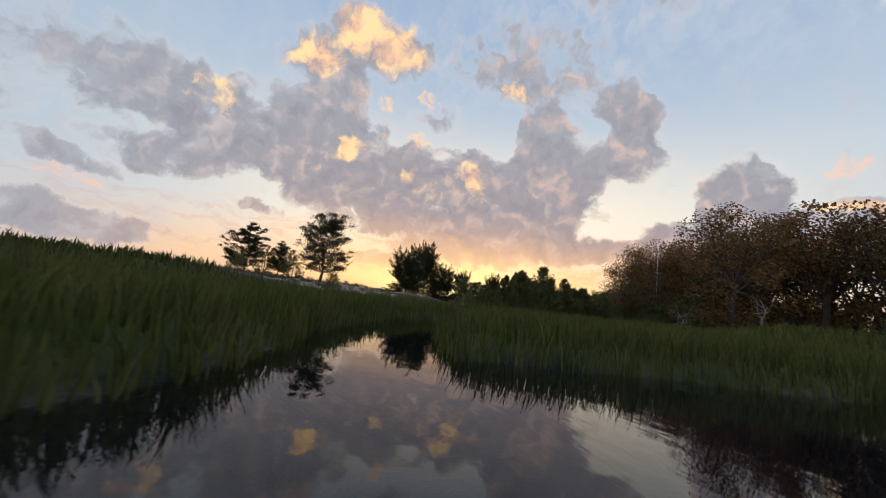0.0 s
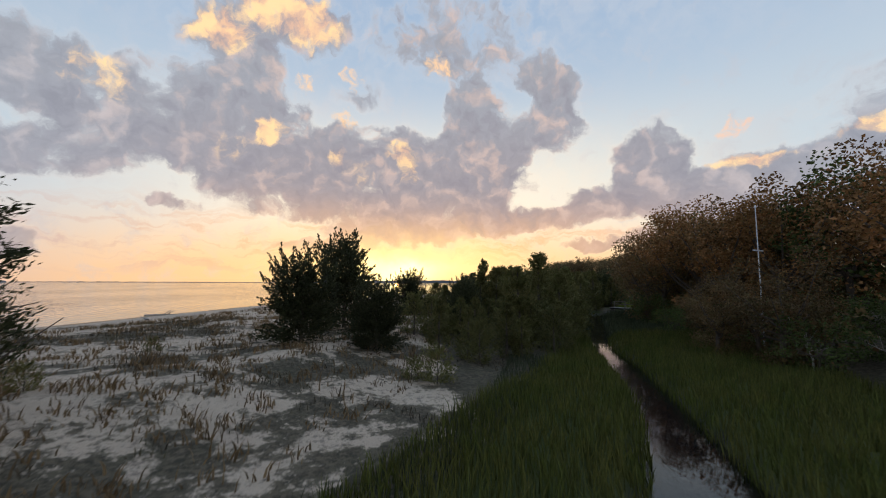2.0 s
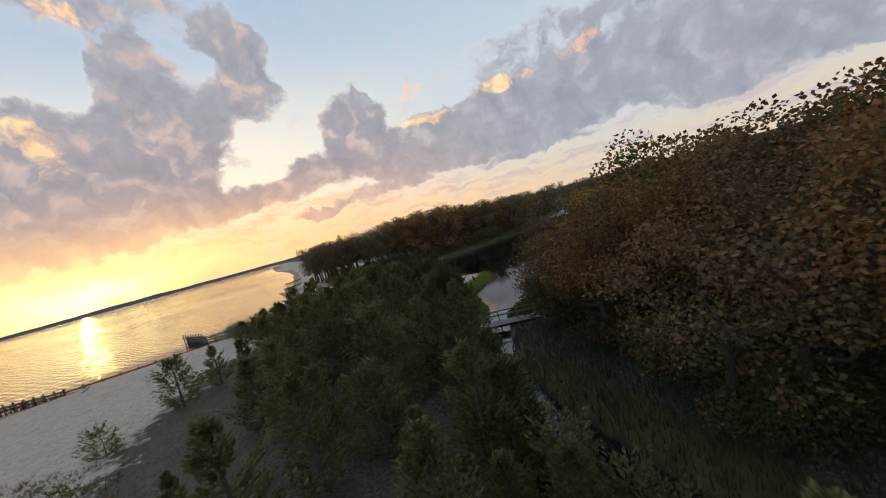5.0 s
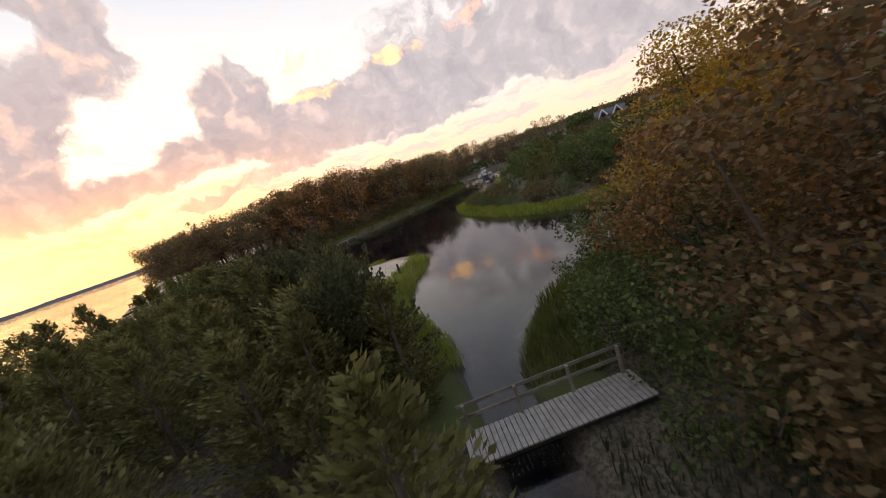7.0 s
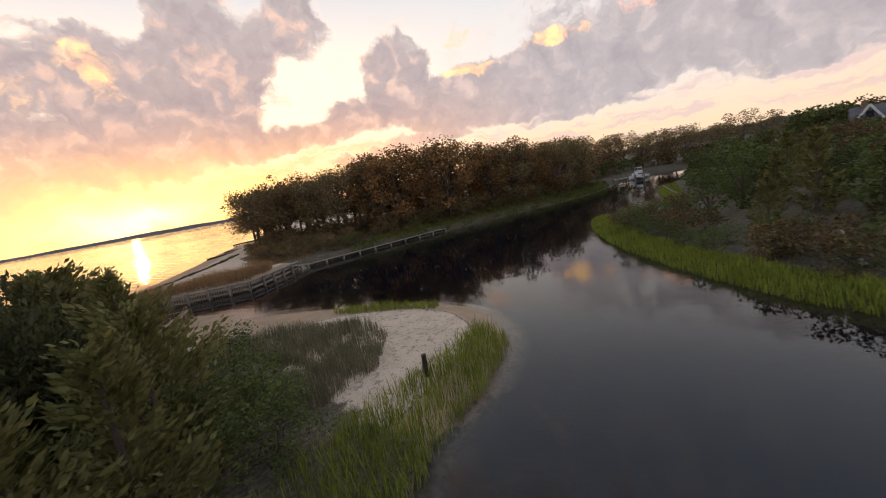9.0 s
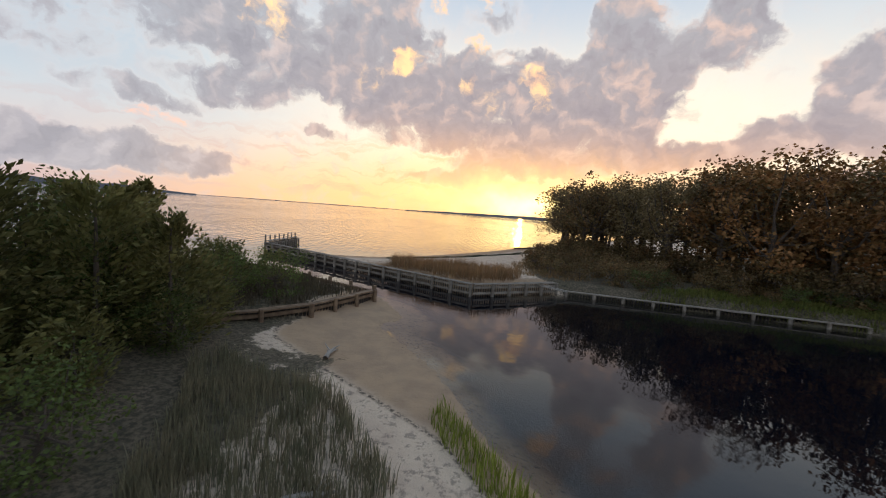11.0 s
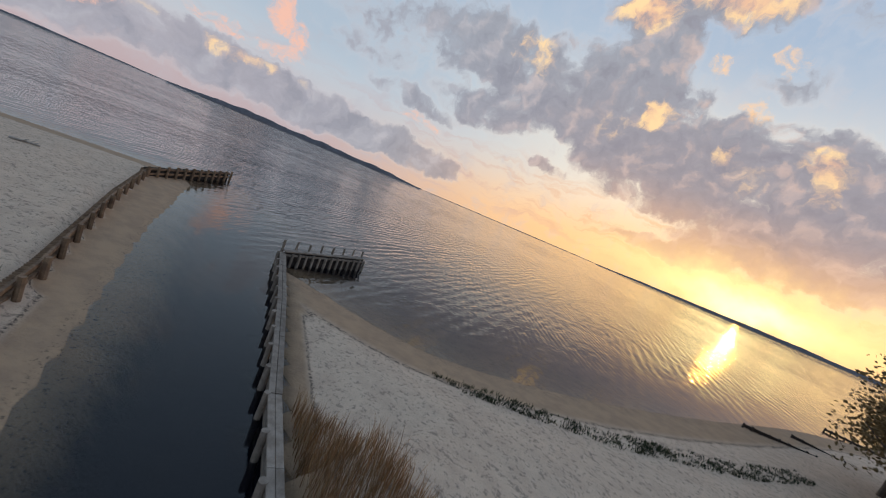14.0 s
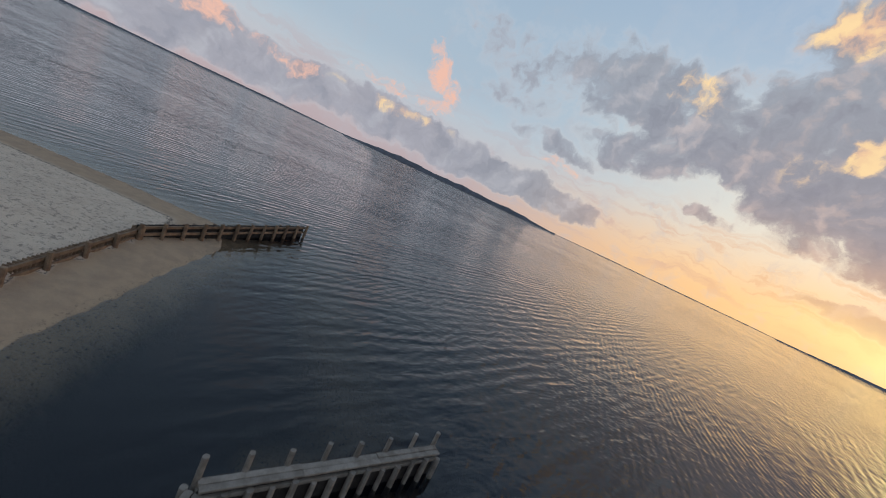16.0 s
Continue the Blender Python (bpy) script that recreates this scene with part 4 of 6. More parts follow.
def cedar_parts(h, r, seed, sprays, per, round_top=0.0, size=0.26, bare=0.06, fat_leaf=0.30, upright=1.0):
    """A red cedar: ragged, upswept pointed sprays round a short trunk."""
    rng = np.random.default_rng(seed)
    random.seed(seed)
    trunk = bmesh.new()
    limb(trunk, [(0, 0, -0.4), (0.05, 0.03, h * 0.4), (0, 0, h * 0.9)], 0.028 * h, 0.006 * h, 7)
    centres, axes = [], []
    leads = [(rng.normal(0, r * 0.35), rng.normal(0, r * 0.35), rng.uniform(0.72, 1.0)) for _ in range(4)] + [(0, 0, 1.0)]
    for k in range(sprays):
        u = bare + (1 - bare) * rng.uniform(0.0, 1.0) ** 0.9
        lx, ly, lh = leads[k % len(leads)]
        spread = r * ((1 - u) ** (0.75 - 0.4 * round_top) * 0.95 + 0.08) * rng.uniform(0.55, 1.08)
        a = rng.uniform(0, 6.283)
        base = np.array((lx * u * 0.6, ly * u * 0.6, h * u * lh * 0.84))
        rise = (0.25 + 0.65 * u) * min(1.6, 0.24 * h) * rng.uniform(0.6, 1.25) * upright
        tip = base + np.array((math.cos(a) * spread, math.sin(a) * spread, rise))
        t = rng.uniform(0.12, 1.0, (per, 1)) ** 0.7
        line = base + (tip - base) * t + np.array((0, 0, 1.0)) * rise * 0.45 * t * t
        fat = 0.20 * r * (1.06 - t) + 0.025
        centres.append(line + rng.normal(0, 0.42, (per, 3)) * fat)
        out = tip - base + np.array((0, 0, rise * 0.9))
        axes.append(out / (np.linalg.norm(out) + 1e-6) + rng.normal(0, 0.32, (per, 3)))
    return trunk, leaf_quads(np.vstack(centres), np.vstack(axes), size, size * fat_leaf, rng)


def layered_cedar(h, r, seed, boughs, pads, per, size, lean=0.1):
    """A wind-worn cedar: forked stems, level boughs that turn up at their ends, and flat pads of foliage with gaps between."""
    rng = np.random.default_rng(seed)
    random.seed(seed)
    trunk = bmesh.new()
    fork = Vector((lean * h * 0.2, 0, h * 0.13))
    limb(trunk, [(0, 0, -0.4), (lean * h * 0.05, 0.03, h * 0.06), fork], 0.024 * h, 0.018 * h, 8)
    stems = []
    for k in range(3):
        a = 2.1 * k + rng.uniform(0, 0.8)
        top = Vector((lean * h * 0.7 + math.cos(a) * r * (0.06 if k == 0 else 0.42), math.sin(a) * r * (0.06 if k == 0 else 0.42), h * (0.97 if k == 0 else rng.uniform(0.66, 0.84))))
        mid = fork.lerp(top, 0.5) + Vector(rng.normal(0, 0.06 * r, 3))
        limb(trunk, [fork, mid, top], 0.014 * h, 0.003 * h, 6)
        stems.append((fork, mid, top))
    centres, axes = [], []
    for k in range(boughs):
        f, m, t = stems[k % 3]
        u = rng.uniform(0.0, 1.0) ** 1.05
        base = f.lerp(m, u * 2) if u < 0.5 else m.lerp(t, u * 2 - 1)
        z = base.z / h
        a = rng.uniform(0, 6.283)
        reach = r * (0.16 + 0.95 * max(0.0, 1.02 - z) ** 0.7) * rng.uniform(0.6, 1.05) * min(1.0, 0.62 + z * 1.3)
        out = Vector((math.cos(a), math.sin(a), 0))
        p1 = base + out * reach * 0.5 + Vector((0, 0, reach * rng.uniform(0.02, 0.22)))
        p2 = base + out * reach + Vector((0, 0, reach * rng.uniform(0.22, 0.55)))
        limb(trunk, [base, p1, p2], 0.0055 * h, 0.0018 * h, 4)
        side = Vector((-out.y, out.x, 0))
        for q in range(pads):
            v = rng.uniform(0.3, 1.0)
            p = (base.lerp(p1, v * 2) if v < 0.5 else p1.lerp(p2, v * 2 - 1)) + side * rng.normal(0, 0.16 * reach) + Vector((0, 0, 0.05))
            w = (0.10 + 0.10 * (1 - v)) * r * rng.uniform(0.7, 1.25)
            centres.append(np.array(p) + rng.normal(0, 0.5, (per, 3)) * (w, w, w * 0.42))
            axes.append(np.array(out) * 0.8 + np.array((0, 0, 0.55)) + rng.normal(0, 0.45, (per, 3)))
    return trunk, leaf_quads(np.vstack(centres), np.vstack(axes), size, size * 0.36, rng)


def frond_cedar(h, r, seed, boughs, per, size, blunt=0.0):
    """A cone of flat, pointed fronds that rise outward from the trunk in uneven tiers, with shadowed gaps between."""
    rng = np.random.default_rng(seed)
    random.seed(seed)
    trunk = bmesh.new()
    limb(trunk, [(0, 0, -0.4), (0.05, 0.03, h * 0.4), (0, 0, h * 0.93)], 0.028 * h, 0.005 * h, 7)
    lobes = rng.uniform(0.75, 1.2, 7)
    centres, axes = [], []
    for k in range(boughs):
        u = 0.04 + 0.95 * rng.uniform(0, 1) ** 1.15
        a = rng.uniform(0, 6.283)
        full = (1 - u) ** (0.85 - 0.45 * blunt) * (0.55 + 0.45 * min(1.0, u * 5))
        reach = (r * full * lobes[int(a * 1.114 + u * 9) % 7] + 0.05 * h * 0.5) * rng.uniform(0.72, 1.08)
        out = np.array((math.cos(a), math.sin(a), 0.0))
        side = np.array((-out[1], out[0], 0.0))
        rise = rng.uniform(0.2, 0.6) + 0.9 * u * u
        base = np.array((0.0, 0.0, h * u * 0.93))
        t = rng.uniform(0.18, 1.0, (per, 1)) ** 0.65
        line = base + out * reach * t + np.array((0, 0, 1.0)) * reach * rise * t ** 1.5
        off = rng.uniform(-1, 1, (per, 1))
        wide = (0.26 * (1.03 - t) + 0.05) * (reach + 0.25)
        centres.append(line + side * off * wide + rng.normal(0, 0.03 * r, (per, 3)) + np.array((0, 0, 1.0)) * rng.normal(0, 0.05 * reach + 0.03, (per, 1)))
        axes.append(out * 0.9 + side * off * 0.7 + np.array((0, 0, 1.0)) * (0.35 + 0.6 * u) + rng.normal(0, 0.22, (per, 3)))
    return trunk, leaf_quads(np.vstack(centres), np.vstack(axes), size, size * 0.42, rng)


def plant(name, parts, label, category, group, leaf_mat):
    """A thing with its trunk, limbs and crown; placed later by copies."""
    top = thing(name, 0, 0, -500, 0, label, category, group)
    part("trunk", parts[0], bark, top)
    part("crown", quads_mesh("crown", parts[-1], leaf_mat), leaf_mat, top)
    return top


def set_plants(kinds, places, sink=0.1):
    """Puts the kinds at the places in turn: x, y, size, turn. The first use of a kind moves the original."""
    xs, ys = np.array([p[0] for p in places], float), np.array([p[1] for p in places], float)
    zs = height(xs, ys)
    for k, ((x, y, s, turn, which), z) in enumerate(zip(places, zs)):
        ob = kinds[which % len(kinds)]
        m = pose(x, y, max(z, -0.2) - sink, 0, 0, turn) @ Matrix.Diagonal((s, s, s, 1))
        if ob.matrix_basis.translation.z < -400:
            ob.matrix_basis = m
        else:
            made = copy_thing(ob, pose(x, y, max(z, -0.2) - sink, 0, 0, turn))
            made.scale = (s, s, s)


def scatter(ring, gap, seed, wobble=0.45):
    """Places inside a ring on a shaken grid."""
    rng = np.random.default_rng(seed)
    ring = np.array(ring, float)
    lo, hi = ring.min(0), ring.max(0)
    g = np.stack(np.meshgrid(np.arange(lo[0], hi[0], gap), np.arange(lo[1], hi[1], gap)), -1).reshape(-1, 2)
    g = g + rng.uniform(-wobble, wobble, g.shape) * gap
    return g[outside(g[:, 0], g[:, 1], ring) < 0], rng


def grove(kinds, ring, gap, seed, lo, hi, clear=1.0, rise=None, glade=None):
    pts, rng = scatter(ring, gap, seed)
    b, l, c = plan(pts[:, 0], pts[:, 1])
    pts = pts[np.minimum(np.minimum(b, l), c) > clear]
    if glade:
        pts = pts[np.hypot(pts[:, 0] - glade[0], pts[:, 1] - glade[1]) > glade[2]]
    set_plants(kinds, [(x, y, rng.uniform(lo, hi) * (rise(x, y) if rise else 1), rng.uniform(0, 360), int(rng.integers(0, 99))) for x, y in pts])
    return len(pts)


cedars = [plant("red_cedar", frond_cedar(6, 2.5, 11, 120, 26, 0.27), "dark green ragged cedar tree on the dune", "cedar tree", "cedars on the dune", cedar_leaf),
          plant("red_cedar", frond_cedar(6, 2.0, 12, 110, 26, 0.26), "slender dark green cedar tree with a pointed top", "cedar tree", "cedars on the dune", cedar_leaf),
          plant("red_cedar", frond_cedar(5.6, 2.9, 13, 130, 28, 0.27, 0.6), "broad dark green cedar with upswept sprays", "cedar tree", "cedars on the dune", cedar_leaf)]
big_cedar = plant("red_cedar", cedar_parts(6, 3.3, 15, 360, 56, 0.9, 0.21, 0.0, 0.46, 1.1), "broad many-stemmed dark cedar on the dune", "cedar tree", "cedars on the dune", dark_cedar)
lone_cedars = [plant("red_cedar", layered_cedar(5.8, 2.9, 14, 96, 5, 28, 0.17, 0.10), "wind-thinned cedar tree with level boughs and a bare lower trunk", "cedar tree", "cedars on the dune", dark_cedar),
               plant("red_cedar", layered_cedar(4.3, 2.0, 19, 84, 5, 28, 0.16, -0.06), "small dense cedar on a bare leaning trunk", "cedar tree", "cedars on the dune", dark_cedar)]
shrubs = [plant("shrub", frond_cedar(2.3, 1.6, 21, 70, 22, 0.20, 1.0), "low dense dark green shrub", "shrub", "shrubs by the shore", cedar_leaf),
          plant("shrub", oak_parts(2.8, 1.7, 22, 2600, 0.105, 0.06), "low leafy green shrub", "shrub", "shrubs by the shore", green_leaf),
          plant("shrub", oak_parts(2.6, 1.8, 23, 560, 0.25, 0.1), "low brown-green undergrowth shrub at the edge of the wood", "shrub", "undergrowth of the wood", oak_leaf)]
near_oaks = [plant("oak_tree", oak_parts(12, 5.2, 31, 7600, 0.23, 0.06), "rust-brown autumn oak beside the creek", "oak tree", "oaks by the creek", rust_leaf),
             plant("oak_tree", oak_parts(12, 4.6, 32, 6600, 0.23, 0.05), "brown-green oak beside the creek", "oak tree", "oaks by the creek", oak_leaf),
             plant("oak_tree", oak_parts(12, 4.8, 33, 6600, 0.23, 0.06), "red-brown leafy oak beside the creek", "oak tree", "oaks by the creek", rust_leaf)]
green_oak = plant("oak_tree", oak_parts(12, 4.4, 35, 4200, 0.30, 0.08), "dull green leafy oak", "oak tree", "oaks by the creek", green_leaf)
gold_tree = plant("maple_tree", oak_parts(12, 4.4, 34, 22000, 0.17, 0.06), "golden orange autumn tree on the creek bank", "tree", "", gold_leaf)
wood_oaks = [plant("oak_tree", oak_parts(12, 4.3, 41, 2300, 0.36, 0.16), "brown autumn oak in the wood across the lagoon", "oak tree", "trees of the wood", wood_leaf),
             plant("oak_tree", oak_parts(12, 4.0, 42, 2200, 0.36, 0.14), "rust-brown oak in the wood across the lagoon", "oak tree", "trees of the wood", rust_leaf),
             plant("oak_tree", oak_parts(12, 4.7, 43, 2300, 0.36, 0.20), "dark green-brown oak in the wood across the lagoon", "oak tree", "trees of the wood", wood_leaf)]
rear_oaks = [plant("oak_tree", oak_parts(12, 4.6, 36, 2800, 0.33, 0.10), "rust-brown autumn oak behind the creek", "oak tree", "oaks by the creek", rust_leaf),
             plant("oak_tree", oak_parts(12, 4.4, 37, 2700, 0.33, 0.10), "brown-green oak behind the creek", "oak tree", "oaks by the creek", oak_leaf)]
point_trees = [plant("tree", oak_parts(8, 3.2, 51, 1700, 0.36, 0.04), "dull green tree on the marshy point", "tree", "trees on the point", green_leaf),
               plant("tree", frond_cedar(8, 2.5, 52, 110, 18, 0.46, 0.1), "dark evergreen on the marshy point", "tree", "trees on the point", cedar_leaf)]

fine_cedars = [plant("red_cedar", frond_cedar(6, 2.5, 16, 170, 40, 0.20, 0.15), "dark olive feathery cedar in the grove", "cedar tree", "cedars of the grove", cedar_leaf),
               plant("red_cedar", frond_cedar(6, 2.1, 17, 160, 40, 0.20), "pointed olive green cedar in the grove", "cedar tree", "cedars of the grove", cedar_leaf)]
# the dune, its lone trees and the grove beside the creek
set_plants([big_cedar], [(-58.4, -69.3, 0.78, 0, 0), (-57.0, -62.8, 1.0, 80, 0), (-54.3, -70.6, 0.56, 150, 0)])
set_plants([big_cedar], [(-13.5, -21.5, 1.0, 20, 0), (-16.8, -27.2, 0.95, 70, 0), (-11.2, -13.5, 0.95, 110, 0)])
set_plants(lone_cedars, [(-63.6, -82.0, 1.0, 0, 0), (-70.2, -81.2, 1.0, 60, 1), (-66.8, -82.6, 0.66, 200, 1)])
set_plants([shrubs[0]], [(-65.3, -83.4, 0.7, 0, 0), (-67.6, -83.2, 0.75, 80, 0), (-69.6, -83.6, 0.6, 160, 0), (-62.2, -83.0, 0.45, 30, 0)])
set_plants([big_cedar], [(-52.0, -54.2, 0.64, 30, 0), (-48.0, -62.0, 0.66, 70, 0)])
set_plants([cedars[1]], [(-46.0, -58.0, 0.86, 70, 0)])
set_plants(fine_cedars, [(-51.6, -50.4, 0.52, 10, 0), (-50.2, -47.6, 0.46, 60, 1), (-49.4, -52.6, 0.55, 120, 0), (-47.8, -55.4, 0.6, 30, 1), (-48.0, -49.0, 0.5, 200, 0), (-46.2, -46.0, 0.5, 90, 1), (-45.0, -41.5, 0.45, 15, 0), (-43.4, -36.0, 0.45, 300, 1), (-49.0, -57.8, 0.5, 140, 0), (-46.8, -51.8, 0.62, 75, 1)])
set_plants([shrubs[0]], [(-51.6, -75.4, 0.6, 0, 0), (-52.6, -75.0, 0.4, 90, 0), (-45.4, -20.0, 0.9, 0, 0), (-47.5, -26.5, 0.6, 50, 0), (-63.5, -79.0, 0.35, 50, 0), (-64.5, -71.5, 0.3, 10, 0)])
set_plants(cedars, [(-40.0, -15.8, 0.8, 10, 2), (-36.5, -14.0, 0.7, 10, 0), (-23.4, 6.6, 0.58, 10, 2), (-21.5, 9.0, 0.5, 100, 2), (-26.0, 8.0, 0.5, 10, 0), (-17.5, 5.5, 0.55, 10, 2), (-29, 3.5, 0.6, 77, 2)])
grove(fine_cedars, [(-46.5, -60), (-45.5, -50), (-42, -44), (-32, -48), (-36.5, -58), (-42, -66), (-46, -68)], 3.3, 55, 0.62, 1.0, 1.6)
grove(cedars, [(-44.5, -48), (-41, -38), (-38.5, -28), (-34.5, -18), (-28, -7), (-24, 2), (-17, 4), (-11, -2), (-8.0, -10), (-7.5, -17), (-13, -24.5), (-20, -33.5), (-26, -39), (-31, -48), (-32, -48), (-45, -44)], 3.4, 5, 0.78, 1.1, 1.6)
grove([shrubs[1], shrubs[0]], [(-9, -19), (-4.5, -16), (-5, -10), (-9, -2), (-13, 2), (-14, -8), (-14, -22), (-18, -29), (-13, -25)], 3.0, 15, 0.7, 1.15, 1.8)
grove(near_oaks, [(-30.5, -88), (-29.5, -74), (-33.0, -65), (-28.5, -55), (-23.5, -47), (-16, -41.5), (-13, -44), (-18.5, -50), (-22.5, -60), (-23, -72), (-24, -88)], 4.6, 6, 0.8, 1.0, 3.2, glade=(-32.6, -71.4, 4.6))
grove(rear_oaks, [(-24, -88), (-23, -72), (-22.5, -60), (-18.5, -50), (-13, -44), (-9, -50), (-12, -75), (-18, -104), (-30, -104), (-30, -90)], 5.0, 46, 0.9, 1.1, 3.6)
set_plants([green_oak], [(-15.5, -48.5, 1.0, 0, 0), (-12.6, -3.4, 0.52, 0, 0), (-12.0, -11.5, 0.5, 90, 0), (-22, -68, 1.0, 30, 0)])
grove([near_oaks[1], green_oak], [(-12, -44), (4, -44), (6, -56), (-8, -58)], 5.0, 26, 0.55, 0.68, 4.0)
grove([shrubs[0]], [(-44.5, -66), (-40.5, -67), (-34.5, -54), (-29, -43.5), (-22, -36), (-25, -35), (-32, -45), (-38, -56)], 2.2, 27, 0.8, 1.3, 0.7)
set_plants(fine_cedars, [(-41.4, -59.7, 1.15, 40, 0), (-37.5, -56.5, 1.0, 10, 1), (-44.5, -57.5, 0.95, 10, 0)])
grove([shrubs[2], shrubs[1]], [(-36.5, -82), (-34, -72), (-31.5, -62), (-26, -50.5), (-18.5, -41), (-17, -46), (-24, -54), (-28, -64), (-31, -78)], 2.5, 16, 0.8, 1.3, 1.2)
set_plants(near_oaks, [(-18.6, -41.8, 0.74, 15, 1), (-14.2, -39.9, 0.62, 80, 0)])
set_plants([near_oaks[1]], [(-34.0, -72.4, 0.42, 40, 0), (-33.2, -69.0, 0.4, 140, 0), (-34.8, -74.4, 0.5, 220, 0), (-35.4, -71.2, 0.4, 300, 0)])
set_plants([gold_tree], [(-6.5, -40.2, 0.84, 0, 0), (-2.5, -42.5, 0.74, 120, 0)])
set_plants([shrubs[1]], [(-6.5, -38.0, 1.6, 20, 0), (-4.0, -39.5, 1.7, 70, 0), (-8.8, -39.8, 1.7, 140, 0), (-0.5, -38.5, 1.2, 20, 0), (-11.2, -35.2, 1.0, 0, 0), (-8.0, -35.6, 1.0, 60, 0), (-13.5, -36.2, 1.0, 90, 0), (-3.6, -37, 1.0, 200, 0), (-9.5, -36.5, 1.6, 30, 0), (-14.5, -37.5, 1.5, 80, 0), (-17.5, -39.5, 1.5, 10, 0)])
set_plants(cedars, [(-11.4, -6.2, 1.05, 0, 2), (-13.2, -14.6, 1.1, 60, 2), (-15.5, -21.0, 1.05, 10, 0), (-18.0, -26.5, 1.0, 10, 2), (-10.5, -9.6, 0.98, 50, 0), (-19.5, -22.0, 1.05, 60, 0), (-9.8, -1.5, 0.95, 120, 2)])
grove([shrubs[0], shrubs[1], shrubs[0]], [(-8.5, 8.5), (-9, 1), (-15, -1), (-24, 3), (-30, 8), (-30, 14), (-20, 11.5)], 2.4, 31, 0.6, 1.1, 0.8)
grove([shrubs[2]], [(5, 26), (9, 24.5), (17, 24.5), (20, 34), (13, 47), (8.5, 52), (6, 44), (5, 34)], 2.3, 32, 0.5, 0.95, 0.8)
grove([cedars[2], cedars[0]], [(-52.5, -65.5), (-50.5, -70), (-47, -74.5), (-43.5, -70.5), (-41.5, -64), (-46, -61), (-51, -61.5)], 2.2, 33, 0.36, 0.62, 1.3)
grove([shrubs[2], shrubs[1]], [(16, -27), (16, -22), (24, -10), (30, -6.5), (38, -12), (28, -14), (21, -23), (20, -34), (17, -31)], 2.0, 34, 0.5, 0.95, 2.0)
grove([shrubs[2], shrubs[1], shrubs[2]], [(11, 23.6), (20, 22.8), (30, 21.6), (45, 18.8), (60, 16.8), (78, 18), (78, 22), (60, 20.5), (45, 22.5), (30, 25.5), (13, 28)], 2.0, 91, 0.4, 0.7, 1.4)
# the wood across the lagoon, the marshy point and the rise behind it
edge_oaks = [plant("oak_tree", oak_parts(12, 4.8, 44, 2400, 0.33, 0.26), "flat-topped oak on tall bare trunks at the end of the wood", "oak tree", "trees of the wood", wood_leaf),
             plant("oak_tree", oak_parts(12, 4.2, 45, 2100, 0.33, 0.34), "thin-crowned brown oak at the end of the wood", "oak tree", "trees of the wood", oak_leaf)]
grove(edge_oaks, [(8.5, 57), (13.5, 48), (18, 39), (23, 31), (27, 44), (24, 66), (24, 84), (14, 74)], 3.7, 88, 0.92, 1.1, 2.4)
grove(wood_oaks, [(23, 31), (26, 25), (40, 22.5), (60, 19), (74, 20), (86, 30), (80, 38), (60, 34), (40, 38), (30, 50), (27, 44)], 4.2, 8, 0.96, 1.12, 2.4, lambda x, y: 0.98 - 0.09 * min(1, max(0, (x - 44) / 20)) + 0.13 * math.exp(-((x - 33) / 15) ** 2) - 0.03 * min(1, max(0, (25 - x) / 9)))
grove([shrubs[2]], [(9, 50), (16, 38), (23, 24.5), (40, 20.5), (60, 17.5), (75, 18.5), (75, 24), (60, 23), (42, 27), (28, 30), (20, 42), (12, 56)], 2.3, 18, 0.8, 1.4, 1.3)
grove(wood_oaks, [(86, 30), (112, 26), (118, 10), (112, -2), (128, -4), (140, 30), (110, 50), (86, 45)], 7.0, 9, 0.75, 0.98, 4.0)
grove(point_trees, [(21, -24), (29, -14), (37, -15), (46, -11), (60, -4.5), (76, -1), (90, 0), (90, -10), (60, -15), (40, -21), (30, -38), (22, -36), (18, -29)], 4.2, 10, 0.5, 0.82, 3.5)
hill_trees = [plant("tree", oak_parts(4.6, 3.2, 53, 800, 0.46, 0.0), "dull green tree on the wooded rise", "tree", "trees on the rise", green_leaf),
              plant("tree", oak_parts(4.6, 3.0, 54, 800, 0.46, 0.0), "brown-green tree on the wooded rise", "tree", "trees on the rise", oak_leaf)]
grove(hill_trees, [(19, -37), (25, -38), (29, -46), (26, -52), (12, -51), (8, -60), (40, -70), (96, -52), (112, -20), (100, -8), (60, -18), (36, -22)], 5.2, 49, 0.6, 0.92, 1.6)
grove(hill_trees, [(104, -8), (122, -8), (126, -66), (98, -66), (103, -45), (104, -30)], 4.6, 59, 1.15, 1.55, 1.6)
grove(hill_trees, [(84, 27), (112, 25), (117, 10), (112, -1), (126, -6), (130, 20), (110, 36), (86, 36)], 5.5, 39, 0.7, 1.0, 2.0)

